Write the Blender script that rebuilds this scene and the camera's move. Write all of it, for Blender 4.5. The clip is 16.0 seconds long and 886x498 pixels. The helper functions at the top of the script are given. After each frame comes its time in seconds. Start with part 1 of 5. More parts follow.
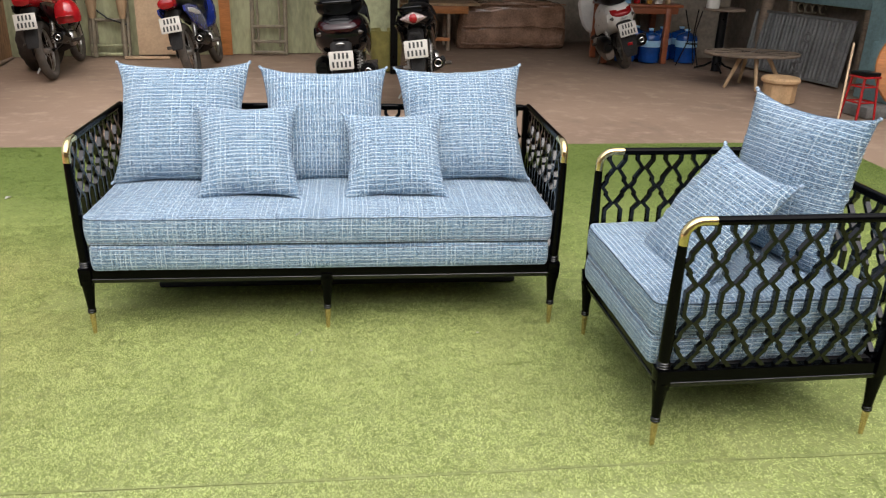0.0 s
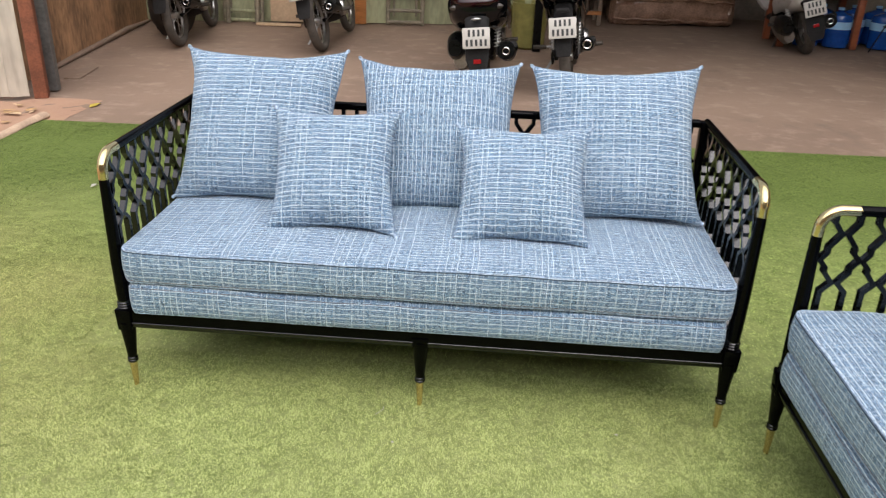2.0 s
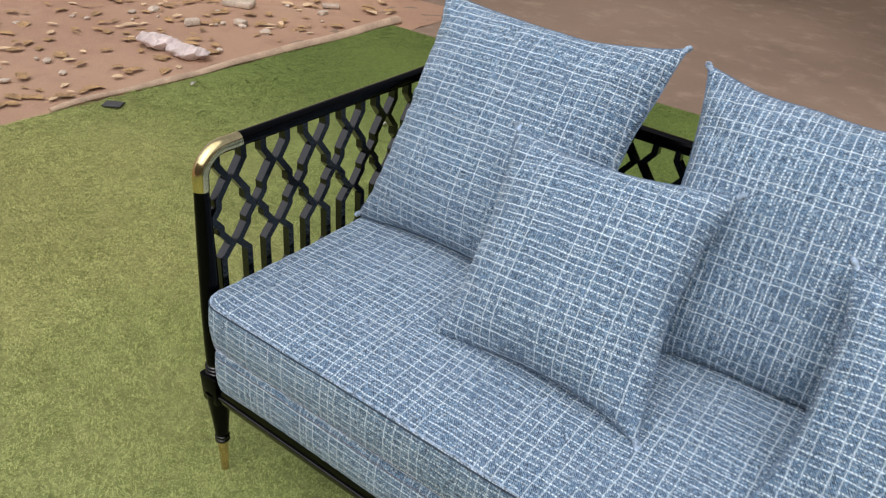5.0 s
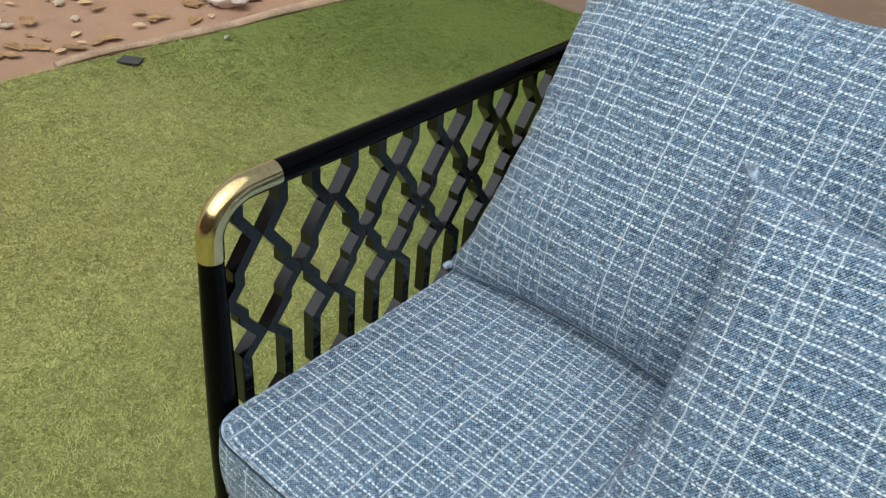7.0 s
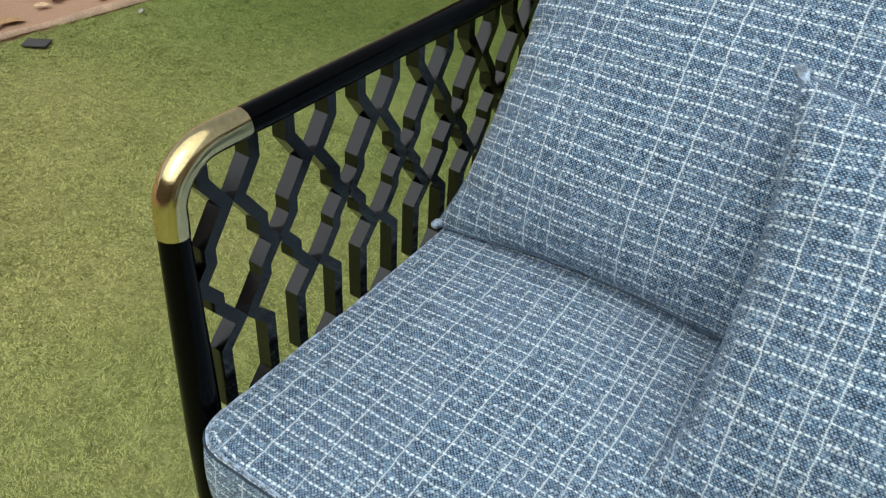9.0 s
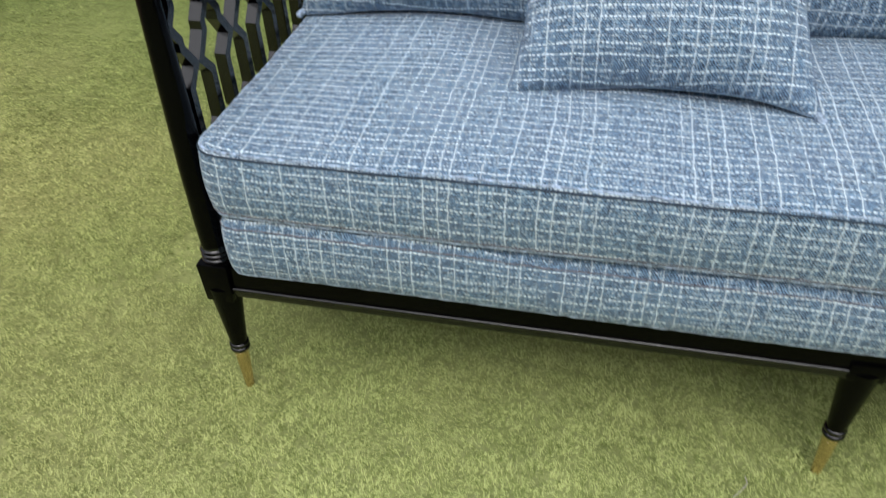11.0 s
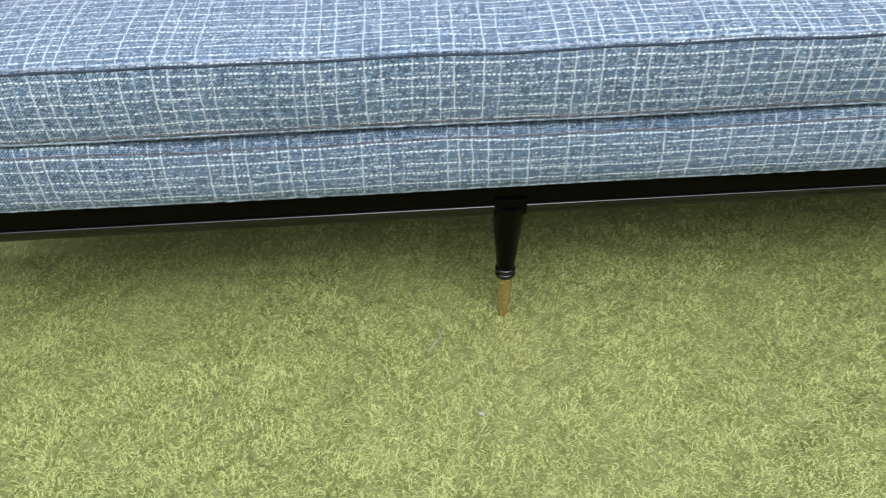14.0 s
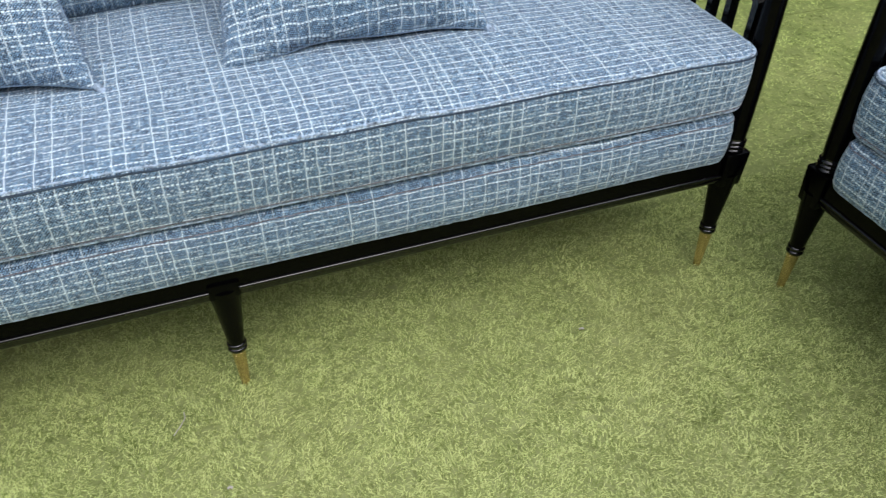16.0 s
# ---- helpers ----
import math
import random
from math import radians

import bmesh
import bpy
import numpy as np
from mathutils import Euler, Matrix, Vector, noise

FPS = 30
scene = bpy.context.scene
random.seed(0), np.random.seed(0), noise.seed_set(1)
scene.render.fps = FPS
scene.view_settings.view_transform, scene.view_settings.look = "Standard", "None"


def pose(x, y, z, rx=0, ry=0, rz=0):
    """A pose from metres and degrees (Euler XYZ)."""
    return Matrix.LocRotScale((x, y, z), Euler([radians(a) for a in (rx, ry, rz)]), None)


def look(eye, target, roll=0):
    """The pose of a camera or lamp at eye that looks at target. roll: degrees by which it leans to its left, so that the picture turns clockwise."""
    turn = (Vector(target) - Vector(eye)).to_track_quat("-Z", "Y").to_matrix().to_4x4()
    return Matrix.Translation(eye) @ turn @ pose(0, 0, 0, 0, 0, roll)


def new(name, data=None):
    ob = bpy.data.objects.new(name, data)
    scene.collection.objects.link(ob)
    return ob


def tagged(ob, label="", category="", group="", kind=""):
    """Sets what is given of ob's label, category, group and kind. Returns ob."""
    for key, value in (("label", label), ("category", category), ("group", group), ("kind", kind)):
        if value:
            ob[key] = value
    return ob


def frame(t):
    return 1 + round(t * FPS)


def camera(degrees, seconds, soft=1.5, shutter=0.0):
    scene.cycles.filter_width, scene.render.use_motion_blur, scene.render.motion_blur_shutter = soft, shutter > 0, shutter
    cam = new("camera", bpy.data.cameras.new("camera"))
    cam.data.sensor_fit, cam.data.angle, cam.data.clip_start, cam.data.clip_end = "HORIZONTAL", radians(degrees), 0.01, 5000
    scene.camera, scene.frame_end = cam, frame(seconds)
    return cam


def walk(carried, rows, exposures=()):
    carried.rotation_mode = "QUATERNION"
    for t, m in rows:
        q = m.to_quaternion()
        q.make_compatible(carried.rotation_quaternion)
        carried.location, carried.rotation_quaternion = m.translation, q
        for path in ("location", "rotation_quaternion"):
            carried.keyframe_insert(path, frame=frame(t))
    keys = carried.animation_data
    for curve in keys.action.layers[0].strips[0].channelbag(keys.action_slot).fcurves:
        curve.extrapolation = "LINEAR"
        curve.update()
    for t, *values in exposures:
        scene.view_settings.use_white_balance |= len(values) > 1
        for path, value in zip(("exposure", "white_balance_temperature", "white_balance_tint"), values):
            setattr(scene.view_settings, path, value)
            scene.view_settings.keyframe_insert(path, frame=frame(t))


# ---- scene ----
cam = camera(59.0, 16.0, soft=1.15, shutter=0.25)
EXPOSURES = [(0, 0.57, 6450, 11), (2, 0.47, 6350, 13), (3, 0.21, 6280, 14), (4, -0.02, 6280, 14), (6.5, -0.18, 6350, 7), (8, -0.24, 6380, 5), (10.5, -0.04, 6250, 8), (11.5, 0.18, 6200, 13), (12.5, 0.28, 6150, 14), (14, 0.27, 6150, 14), (16, 0.17, 6150, 11)]
PATH = [
    (0, (0.137, -2.718, 1.406), (0.34, -0.869, 0.669), 1.6),
    (0.5, (0.114, -2.517, 1.394), (0.273, -0.672, 0.638), 1.8),
    (1, (0.082, -2.323, 1.395), (0.178, -0.481, 0.621), 1.9),
    (1.5, (0.115, -2.133, 1.377), (0.12, -0.296, 0.586), 1.7),
    (2, (0.187, -1.921, 1.38), (0.062, -0.101, 0.56), 1.9),
    (2.5, (0.199, -1.69, 1.365), (-0.037, 0.106, 0.516), 2.6),
    (3, (0.209, -1.468, 1.361), (-0.176, 0.288, 0.485), 3.3),
    (3.5, (0.282, -1.248, 1.341), (-0.307, 0.431, 0.429), 4.3),
    (4, (0.287, -1.074, 1.326), (-0.478, 0.505, 0.366), 4.8),
    (4.2, (0.258, -0.996, 1.319), (-0.56, 0.546, 0.342), 4.9),
    (6.3, (-0.144, -0.43, 1.24), (-1.155, 0.871, 0.106), 6.4),
    (6.5, (-0.203, -0.408, 1.221), (-1.2, 0.898, 0.081), 7.0),
    (7, (-0.32, -0.348, 1.142), (-1.289, 0.959, -0.021), 6.8),
    (7.5, (-0.405, -0.295, 1.06), (-1.343, 1.023, -0.117), 6.7),
    (8, (-0.442, -0.27, 1.031), (-1.348, 1.063, -0.153), 6.3),
    (8.2, (-0.448, -0.262, 1.025), (-1.341, 1.079, -0.16), 6.0),
    (10.3, (-0.334, -0.564, 1.086), (-0.954, 0.889, -0.141), -0.2),
    (10.5, (-0.324, -0.618, 1.048), (-0.899, 0.867, -0.161), -1.3),
    (11, (-0.361, -0.764, 0.96), (-0.71, 0.756, -0.292), -1.5),
    (11.5, (-0.347, -0.836, 0.874), (-0.59, 0.691, -0.395), -1.0),
    (12, (-0.31, -0.839, 0.822), (-0.496, 0.689, -0.455), -0.8),
    (12.5, (-0.276, -0.835, 0.798), (-0.406, 0.695, -0.483), -1.0),
    (13, (-0.239, -0.834, 0.797), (-0.305, 0.695, -0.49), -1.0),
    (13.5, (-0.191, -0.839, 0.81), (-0.191, 0.691, -0.478), -1.3),
    (14, (-0.142, -0.845, 0.866), (-0.05, 0.673, -0.433), -1.0),
    (14.5, (-0.105, -0.859, 0.908), (0.087, 0.649, -0.393), -0.6),
    (15, (-0.06, -0.871, 0.956), (0.246, 0.611, -0.353), -0.0),
    (15.5, (-0.028, -0.872, 0.971), (0.404, 0.578, -0.337), 0.5),
    (16, (0.007, -0.874, 1.011), (0.542, 0.532, -0.306), 0.9),
]
walk(cam, [(t, look(eye, target, roll)) for t, eye, target, roll in PATH], exposures=EXPOSURES)

# ---- world, sun, light ----
world = bpy.data.worlds.new("overcast_sky")
scene.world = world
world.use_nodes = True
wn = world.node_tree
sky = wn.nodes.new("ShaderNodeTexSky")
sky.sky_type = "NISHITA"
sky.sun_disc = False
sky.sun_elevation, sky.sun_rotation = radians(56), radians(171)
sky.dust_density, sky.air_density, sky.ozone_density = 4.0, 1.0, 1.0
grey = wn.nodes.new("ShaderNodeHueSaturation")
grey.inputs["Saturation"].default_value = 0.35
wn.links.new(sky.outputs[0], grey.inputs["Color"])
wn.links.new(grey.outputs[0], wn.nodes["Background"].inputs[0])
wn.nodes["Background"].inputs[1].default_value = 0.16

sun = new("sun", bpy.data.lights.new("sun", "SUN"))
sun.data.energy, sun.data.angle, sun.data.color = 2.05, radians(110), (1.0, 0.965, 0.935)
sun.matrix_world = look((0.9, -5.7, 8.6), (0, 0, 0))
scene.view_settings.exposure = 0.0

# ---- materials ----


class Tree:
    """Short hand for a material's nodes."""

    def __init__(self, name):
        self.mat = bpy.data.materials.new(name)
        self.mat.use_nodes = True
        self.t = self.mat.node_tree
        self.bsdf = self.t.nodes["Principled BSDF"]

    def node(self, kind, **values):
        n = self.t.nodes.new("ShaderNode" + kind)
        for key, v in values.items():
            if key in ("operation", "blend_type", "data_type", "noise_dimensions", "feature", "distance", "interpolation_type", "bands_direction", "wave_type", "normalize"):
                if key == "operation":
                    n.operation = v
                elif key == "noise_dimensions":
                    n.noise_dimensions = v
                elif key == "feature":
                    n.feature = v
                elif key == "bands_direction":
                    n.bands_direction = v
                elif key == "interpolation_type":
                    n.interpolation_type = v
            else:
                self.put(n.inputs[key.replace("_", " ")], v)
        return n

    def put(self, socket, v):
        if isinstance(v, bpy.types.NodeSocket):
            self.t.links.new(v, socket)
        elif isinstance(v, (tuple, list)):
            socket.default_value = (*v, 1.0) if len(v) == 3 and len(socket.default_value) == 4 else v
        else:
            socket.default_value = v

    def math(self, op, a, b=0.0, c=0.0, clamp=False):
        n = self.t.nodes.new("ShaderNodeMath")
        n.operation, n.use_clamp = op, clamp
        for s, v in zip(n.inputs, (a, b, c)):
            self.put(s, v)
        return n.outputs[0]

    def mix(self, f, a, b, blend="MIX"):
        n = self.t.nodes.new("ShaderNodeMix")
        n.data_type, n.blend_type, n.clamp_factor = "RGBA", blend, True
        for s, v in zip((n.inputs[0], n.inputs[6], n.inputs[7]), (f, a, b)):
            self.put(s, v)
        return n.outputs[2]

    def coords(self, kind="Object", scale=(1, 1, 1)):
        n = self.t.nodes.new("ShaderNodeTexCoord")
        m = self.t.nodes.new("ShaderNodeMapping")
        m.inputs["Scale"].default_value = scale
        self.t.links.new(n.outputs[kind], m.inputs[0])
        return m.outputs[0]

    def world_at(self, scale=(1, 1, 1)):
        n = self.t.nodes.new("ShaderNodeNewGeometry")
        m = self.t.nodes.new("ShaderNodeMapping")
        m.inputs["Scale"].default_value = scale
        self.t.links.new(n.outputs["Position"], m.inputs[0])
        return m.outputs[0]

    def noise(self, at, scale, detail=3.0, rough=0.55):
        n = self.node("TexNoise", Scale=scale, Detail=detail, Roughness=rough)
        self.t.links.new(at, n.inputs["Vector"])
        return n.outputs["Fac"]

    def ramp(self, f, a, b):
        n = self.t.nodes.new("ShaderNodeMapRange")
        n.interpolation_type = "SMOOTHSTEP"
        self.put(n.inputs[0], f)
        self.put(n.inputs[1], a)
        self.put(n.inputs[2], b)
        return n.outputs[0]

    def bump(self, height, strength=0.3, distance=0.002):
        n = self.node("Bump", Strength=strength, Distance=distance, Height=height)
        self.t.links.new(n.outputs[0], self.bsdf.inputs["Normal"])

    def done(self, colour=None, rough=0.6, metal=0.0, **more):
        if colour is not None:
            self.put(self.bsdf.inputs["Base Color"], colour)
        self.put(self.bsdf.inputs["Roughness"], rough)
        self.put(self.bsdf.inputs["Metallic"], metal)
        for key, v in more.items():
            self.put(self.bsdf.inputs[key.replace("_", " ")], v)
        return self.mat


def plain(name, colour, rough=0.5, metal=0.0, vary=0.25, scale=14.0, bump=0.0, grain=(1, 1, 1), **more):
    """A surface of one colour with stains at two scales."""
    t = Tree(name)
    at = t.coords("Object", grain)
    big, fine = t.noise(at, scale, 4.0), t.noise(at, scale * 9, 2.0)
    f = t.math("MULTIPLY_ADD", fine, 0.4, t.math("MULTIPLY", big, 0.6))
    dark = tuple(c * (1 - vary) for c in colour)
    light = tuple(min(1.0, c * (1 + vary)) for c in colour)
    if bump:
        t.bump(f, bump, 0.003)
    r = t.math("MULTIPLY_ADD", big, 0.2, rough - 0.1)
    return t.done(t.mix(t.ramp(f, 0.3, 0.7), dark, light), r, metal, **more)


def make_fabric():
    """Blue tweed: a plain weave of thick yarn with white threads both ways, the weft ones in dashes; UVs are in metres."""
    t = Tree("blue_tweed")
    uv = t.t.nodes.new("ShaderNodeUVMap").outputs[0]
    at = uv
    for scale, size in ((5.0, 0.012), (60.0, 0.0046)):
        wob = t.node("TexNoise", Scale=scale, Detail=2.0)
        t.t.links.new(uv, wob.inputs["Vector"])
        shift = t.node("VectorMath", operation="MULTIPLY_ADD")
        t.put(shift.inputs[0], wob.outputs["Color"])
        shift.inputs[1].default_value = (size, size, 0)
        t.put(shift.inputs[2], at)
        at = shift.outputs[0]
    sep = t.node("SeparateXYZ", Vector=at)
    u, v = sep.outputs[0], sep.outputs[1]

    def chance(a, b, seed):
        n = t.node("TexWhiteNoise", noise_dimensions="3D")
        t.put(n.inputs["Vector"], t.node("CombineXYZ", X=a, Y=b, Z=seed).outputs[0])
        return n.outputs["Value"]

    def along(a, b, seed, scale):
        return t.noise(t.node("CombineXYZ", X=t.math("MULTIPLY", a, 7.31), Y=b, Z=seed).outputs[0], scale, 1.0)

    def edge(f):
        """0 at a yarn's middle, 1 at its sides."""
        return t.math("MULTIPLY", t.math("ABSOLUTE", t.math("SUBTRACT", t.math("FRACT", f), 0.5)), 2.0)

    def lerp(f, a, b):
        return t.math("MULTIPLY_ADD", f, t.math("SUBTRACT", b, a), a)

    # plain weave: each yarn rises over every other one
    cu, cv = t.math("MULTIPLY", u, 1.0 / (0.9 * YARN)), t.math("MULTIPLY", v, 1.0 / YARN)
    i, j = t.math("FLOOR", cu), t.math("FLOOR", cv)
    du, dv = edge(cu), edge(cv)
    over = t.math("MULTIPLY", t.math("FRACT", t.math("MULTIPLY", t.math("ADD", i, j), 0.5)), 2.0)
    across, length = lerp(over, dv, du), lerp(over, du, dv)
    swell = t.math("MULTIPLY", t.math("SUBTRACT", 1.0, t.math("POWER", across, 2.0)), t.math("SUBTRACT", 1.0, t.math("MULTIPLY", t.math("POWER", length, 3.0), 0.35)))
    swell = t.math("MULTIPLY", swell, t.math("SUBTRACT", 1.0, t.math("MULTIPLY", over, 0.55)))
    tint = chance(i, j, 9.0)
    fuzz = t.noise(t.node("Mapping", Vector=uv, Scale=(900, 900, 1)).outputs[0], 1.0, 2.0, 0.7)
    melange = t.math("MULTIPLY_ADD", along(j, u, 5.0, 85.0), 0.6, t.math("MULTIPLY", along(i, v, 6.0, 70.0), 0.4))
    yarn = t.math("MULTIPLY_ADD", swell, 1.05, t.math("MULTIPLY_ADD", tint, 0.42, t.math("MULTIPLY_ADD", fuzz, 0.22, t.math("MULTIPLY_ADD", melange, 1.25, -0.95))))

    # white warp threads: nearly whole, now strong and now faint
    col = t.math("MULTIPLY", u, 1.0 / WARP)
    k = t.math("FLOOR", col)
    off = t.math("MULTIPLY", t.math("ABSOLUTE", t.math("SUBTRACT", t.math("FRACT", col), t.math("MULTIPLY_ADD", chance(k, 0.0, 3.0), 0.3, 0.35))), WARP)
    level = t.math("MULTIPLY_ADD", chance(k, 0.0, 4.0), 0.75, t.math("MULTIPLY", along(k, v, 7.0, 60.0), 1.0))
    thick = t.math("MULTIPLY_ADD", along(k, v, 8.0, 260.0), 0.0019, 0.0001)
    line = t.math("MAXIMUM", t.math("SUBTRACT", 1.0, t.ramp(off, t.math("MULTIPLY", thick, 0.35), thick)), t.math("MULTIPLY", t.math("SUBTRACT", 1.0, t.ramp(off, 0.0004, 0.0044)), 0.13))
    warp = t.math("MULTIPLY", line, t.math("MULTIPLY_ADD", t.ramp(level, 0.5, 1.1), 0.86, 0.16))
    warp = t.math("MULTIPLY", warp, t.math("SUBTRACT", 1.0, t.math("MULTIPLY", t.ramp(dv, 0.45, 1.0), 0.62)))

    # white weft threads: bold dashes that dip under some of the warp
    def weft(pitch, seed, dash, share, gain):
        line = t.math("MULTIPLY", v, 1.0 / pitch)
        r = t.math("FLOOR", line)
        d = t.math("MULTIPLY", t.math("ABSOLUTE", t.math("SUBTRACT", t.math("FRACT", line), t.math("MULTIPLY_ADD", chance(r, 1.0, seed), 0.3, 0.35))), pitch)
        run = t.math("MULTIPLY_ADD", u, 1.0 / dash, t.math("MULTIPLY", chance(r, 2.0, seed), 5.0))
        m = t.math("FLOOR", run)
        lot = t.math("MULTIPLY_ADD", along(r, u, seed, 48.0), 0.9, t.math("MULTIPLY", chance(m, r, seed), 0.45))
        lump = edge(run)
        ends = t.math("SUBTRACT", 1.0, t.math("MULTIPLY", t.ramp(lump, 0.42, 0.86), t.math("MULTIPLY_ADD", t.ramp(chance(m, r, seed + 0.5), 0.25, 0.5), 0.3, 0.66)))
        half = t.math("MULTIPLY", t.math("MULTIPLY_ADD", along(r, u, seed + 2.0, 260.0), 0.0016, 0.0006), t.math("MULTIPLY_ADD", ends, 0.4, 0.6))
        body = t.math("SUBTRACT", 1.0, t.ramp(d, t.math("MULTIPLY", half, 0.4), half))
        body = t.math("MAXIMUM", body, t.math("MULTIPLY", t.math("SUBTRACT", 1.0, t.ramp(d, 0.0004, 0.004)), 0.1))
        return t.math("MULTIPLY", t.math("MULTIPLY", body, ends), t.math("MULTIPLY", t.ramp(lot, share, share + 0.22), gain))

    bold = weft(WEFT, 11.0, 0.0058, 0.36, 1.0)
    dots = weft(WEFT * 0.43, 23.0, 0.0042, 0.6, 0.55)
    white = t.math("MAXIMUM", t.math("MULTIPLY", warp, 0.82), t.math("MAXIMUM", bold, dots))
    white = t.math("MULTIPLY", white, t.math("MULTIPLY_ADD", fuzz, 0.5, 0.72), clamp=True)
    base = t.mix(t.ramp(yarn, 0.1, 1.0), FABRIC_DARK, FABRIC_LIGHT)
    base = t.mix(t.math("MULTIPLY", t.ramp(tint, 0.93, 0.97), 0.3), base, FABRIC_WHITE)
    base = t.mix(t.ramp(t.noise(uv, 9.0, 3.0), 0.35, 0.7), base, t.mix(0.22, base, FABRIC_GREY))
    colour = t.mix(white, base, FABRIC_WHITE)
    t.bump(t.math("MULTIPLY_ADD", white, 0.7, t.math("MULTIPLY", swell, 0.6)), 0.6, 0.0012)
    return t.done(colour, 0.92, Sheen_Weight=0.15)


YARN, WARP, WEFT = 0.0020, 0.0172, 0.0152
FABRIC_DARK, FABRIC_LIGHT = (0.0035, 0.012, 0.028), (0.26, 0.445, 0.65)
FABRIC_GREY, FABRIC_WHITE = (0.15, 0.21, 0.31), (0.83, 0.955, 0.99)
FABRIC = make_fabric()


def make_turf(name, low, high, pale, worn, upright=0.0):
    """Green plastic turf that dust and feet have paled in front of the furniture, with the shed's shade painted in at
    the back.
    """
    t = Tree(name)
    at = t.world_at()
    geo = t.t.nodes.new("ShaderNodeNewGeometry")
    patch = t.noise(at, 2.2, 5.0, 0.6)
    tuft = t.noise(at, 55.0, 3.0, 0.65)
    clump = t.noise(at, 13.0, 3.0, 0.6)
    f = t.math("MULTIPLY_ADD", geo.outputs["Random Per Island"] if upright else 0.55, 0.7, t.math("MULTIPLY_ADD", tuft, 0.36, t.math("MULTIPLY", t.noise(at, 27.0, 3.0, 0.6), 0.16)))
    f = t.math("SUBTRACT", f, 0.11)
    c = t.mix(t.ramp(t.math("MULTIPLY_ADD", clump, 0.5, t.math("SUBTRACT", f, 0.25)), 0.25, 0.75), low, high)
    c = t.mix(t.math("MULTIPLY", t.ramp(patch, 0.42, 0.72), 0.4), c, pale)
    far = t.node("VectorMath", operation="DISTANCE")
    t.put(far.inputs[0], at)
    far.inputs[1].default_value = (0.05, -1.25, 0.0)
    reach = t.math("MULTIPLY_ADD", t.noise(at, 1.1, 4.0), 1.2, t.math("SUBTRACT", far.outputs["Value"], 0.6))
    wear = t.math("SUBTRACT", 1.0, t.ramp(reach, 0.8, 2.5))
    c = t.mix(t.math("MULTIPLY", wear, 0.52), c, t.mix(t.ramp(f, 0.2, 0.8), worn[0], worn[1]))
    dry = t.node("VectorMath", operation="DISTANCE")
    t.put(dry.inputs[0], at)
    dry.inputs[1].default_value = (-2.3, 0.1, 0.0)
    away = t.math("MULTIPLY_ADD", t.noise(at, 1.7, 4.0), 0.9, t.math("SUBTRACT", dry.outputs["Value"], 0.45))
    c = t.mix(t.math("MULTIPLY", t.math("SUBTRACT", 1.0, t.ramp(away, 0.3, 1.9)), 0.6), c, t.mix(t.ramp(f, 0.2, 0.8), (0.2, 0.19, 0.055), (0.53, 0.475, 0.19)))
    # far turf is coloured darker for the shade in front of the shed
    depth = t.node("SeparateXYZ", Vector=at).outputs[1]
    shed_shade = t.ramp(t.math("MULTIPLY_ADD", t.noise(at, 1.9, 4.0), 0.6, depth), 0.7, 2.5)
    c = t.mix(t.math("MULTIPLY", shed_shade, 0.92), c, t.mix(t.ramp(f, 0.2, 0.8), (0.045, 0.068, 0.013), (0.152, 0.208, 0.044)))
    if upright:
        # bent blades scatter light through one another, so the pile shades as one soft surface
        n = t.node("VectorMath", operation="MULTIPLY_ADD")
        t.put(n.inputs[0], geo.outputs["Normal"])
        n.inputs[1].default_value = (1 - upright,) * 3
        n.inputs[2].default_value = (0, 0, upright)
        n2 = t.node("VectorMath", operation="NORMALIZE")
        t.put(n2.inputs[0], n.outputs[0])
        t.put(t.bsdf.inputs["Normal"], n2.outputs[0])
    else:
        t.bump(tuft, 0.5, 0.006)
    return t.done(c, 0.75, Specular_IOR_Level=0.25)


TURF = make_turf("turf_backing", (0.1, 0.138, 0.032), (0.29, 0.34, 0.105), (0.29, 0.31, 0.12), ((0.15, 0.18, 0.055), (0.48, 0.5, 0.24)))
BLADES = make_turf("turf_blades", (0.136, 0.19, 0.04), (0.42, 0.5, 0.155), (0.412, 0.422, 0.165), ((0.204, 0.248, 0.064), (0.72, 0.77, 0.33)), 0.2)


def make_ground(name, a, b, c, stain, bump):
    t = Tree(name)
    at = t.world_at()
    big, mid, fine = t.noise(at, 0.55, 5.0), t.noise(at, 5.0, 5.0, 0.65), t.noise(at, 90.0, 3.0)
    col = t.mix(t.ramp(big, 0.35, 0.68), a, b)
    col = t.mix(t.math("MULTIPLY", t.ramp(mid, 0.48, 0.75), 0.6), col, c)
    col = t.mix(t.math("MULTIPLY", t.ramp(t.noise(at, 1.3, 6.0, 0.7), 0.56, 0.72), 0.5), col, stain)
    col = t.mix(t.math("MULTIPLY", fine, 0.35), col, tuple(x * 0.55 for x in a))
    t.bump(t.math("MULTIPLY_ADD", fine, 0.5, mid), bump, 0.01)
    return t.done(col, 0.88)


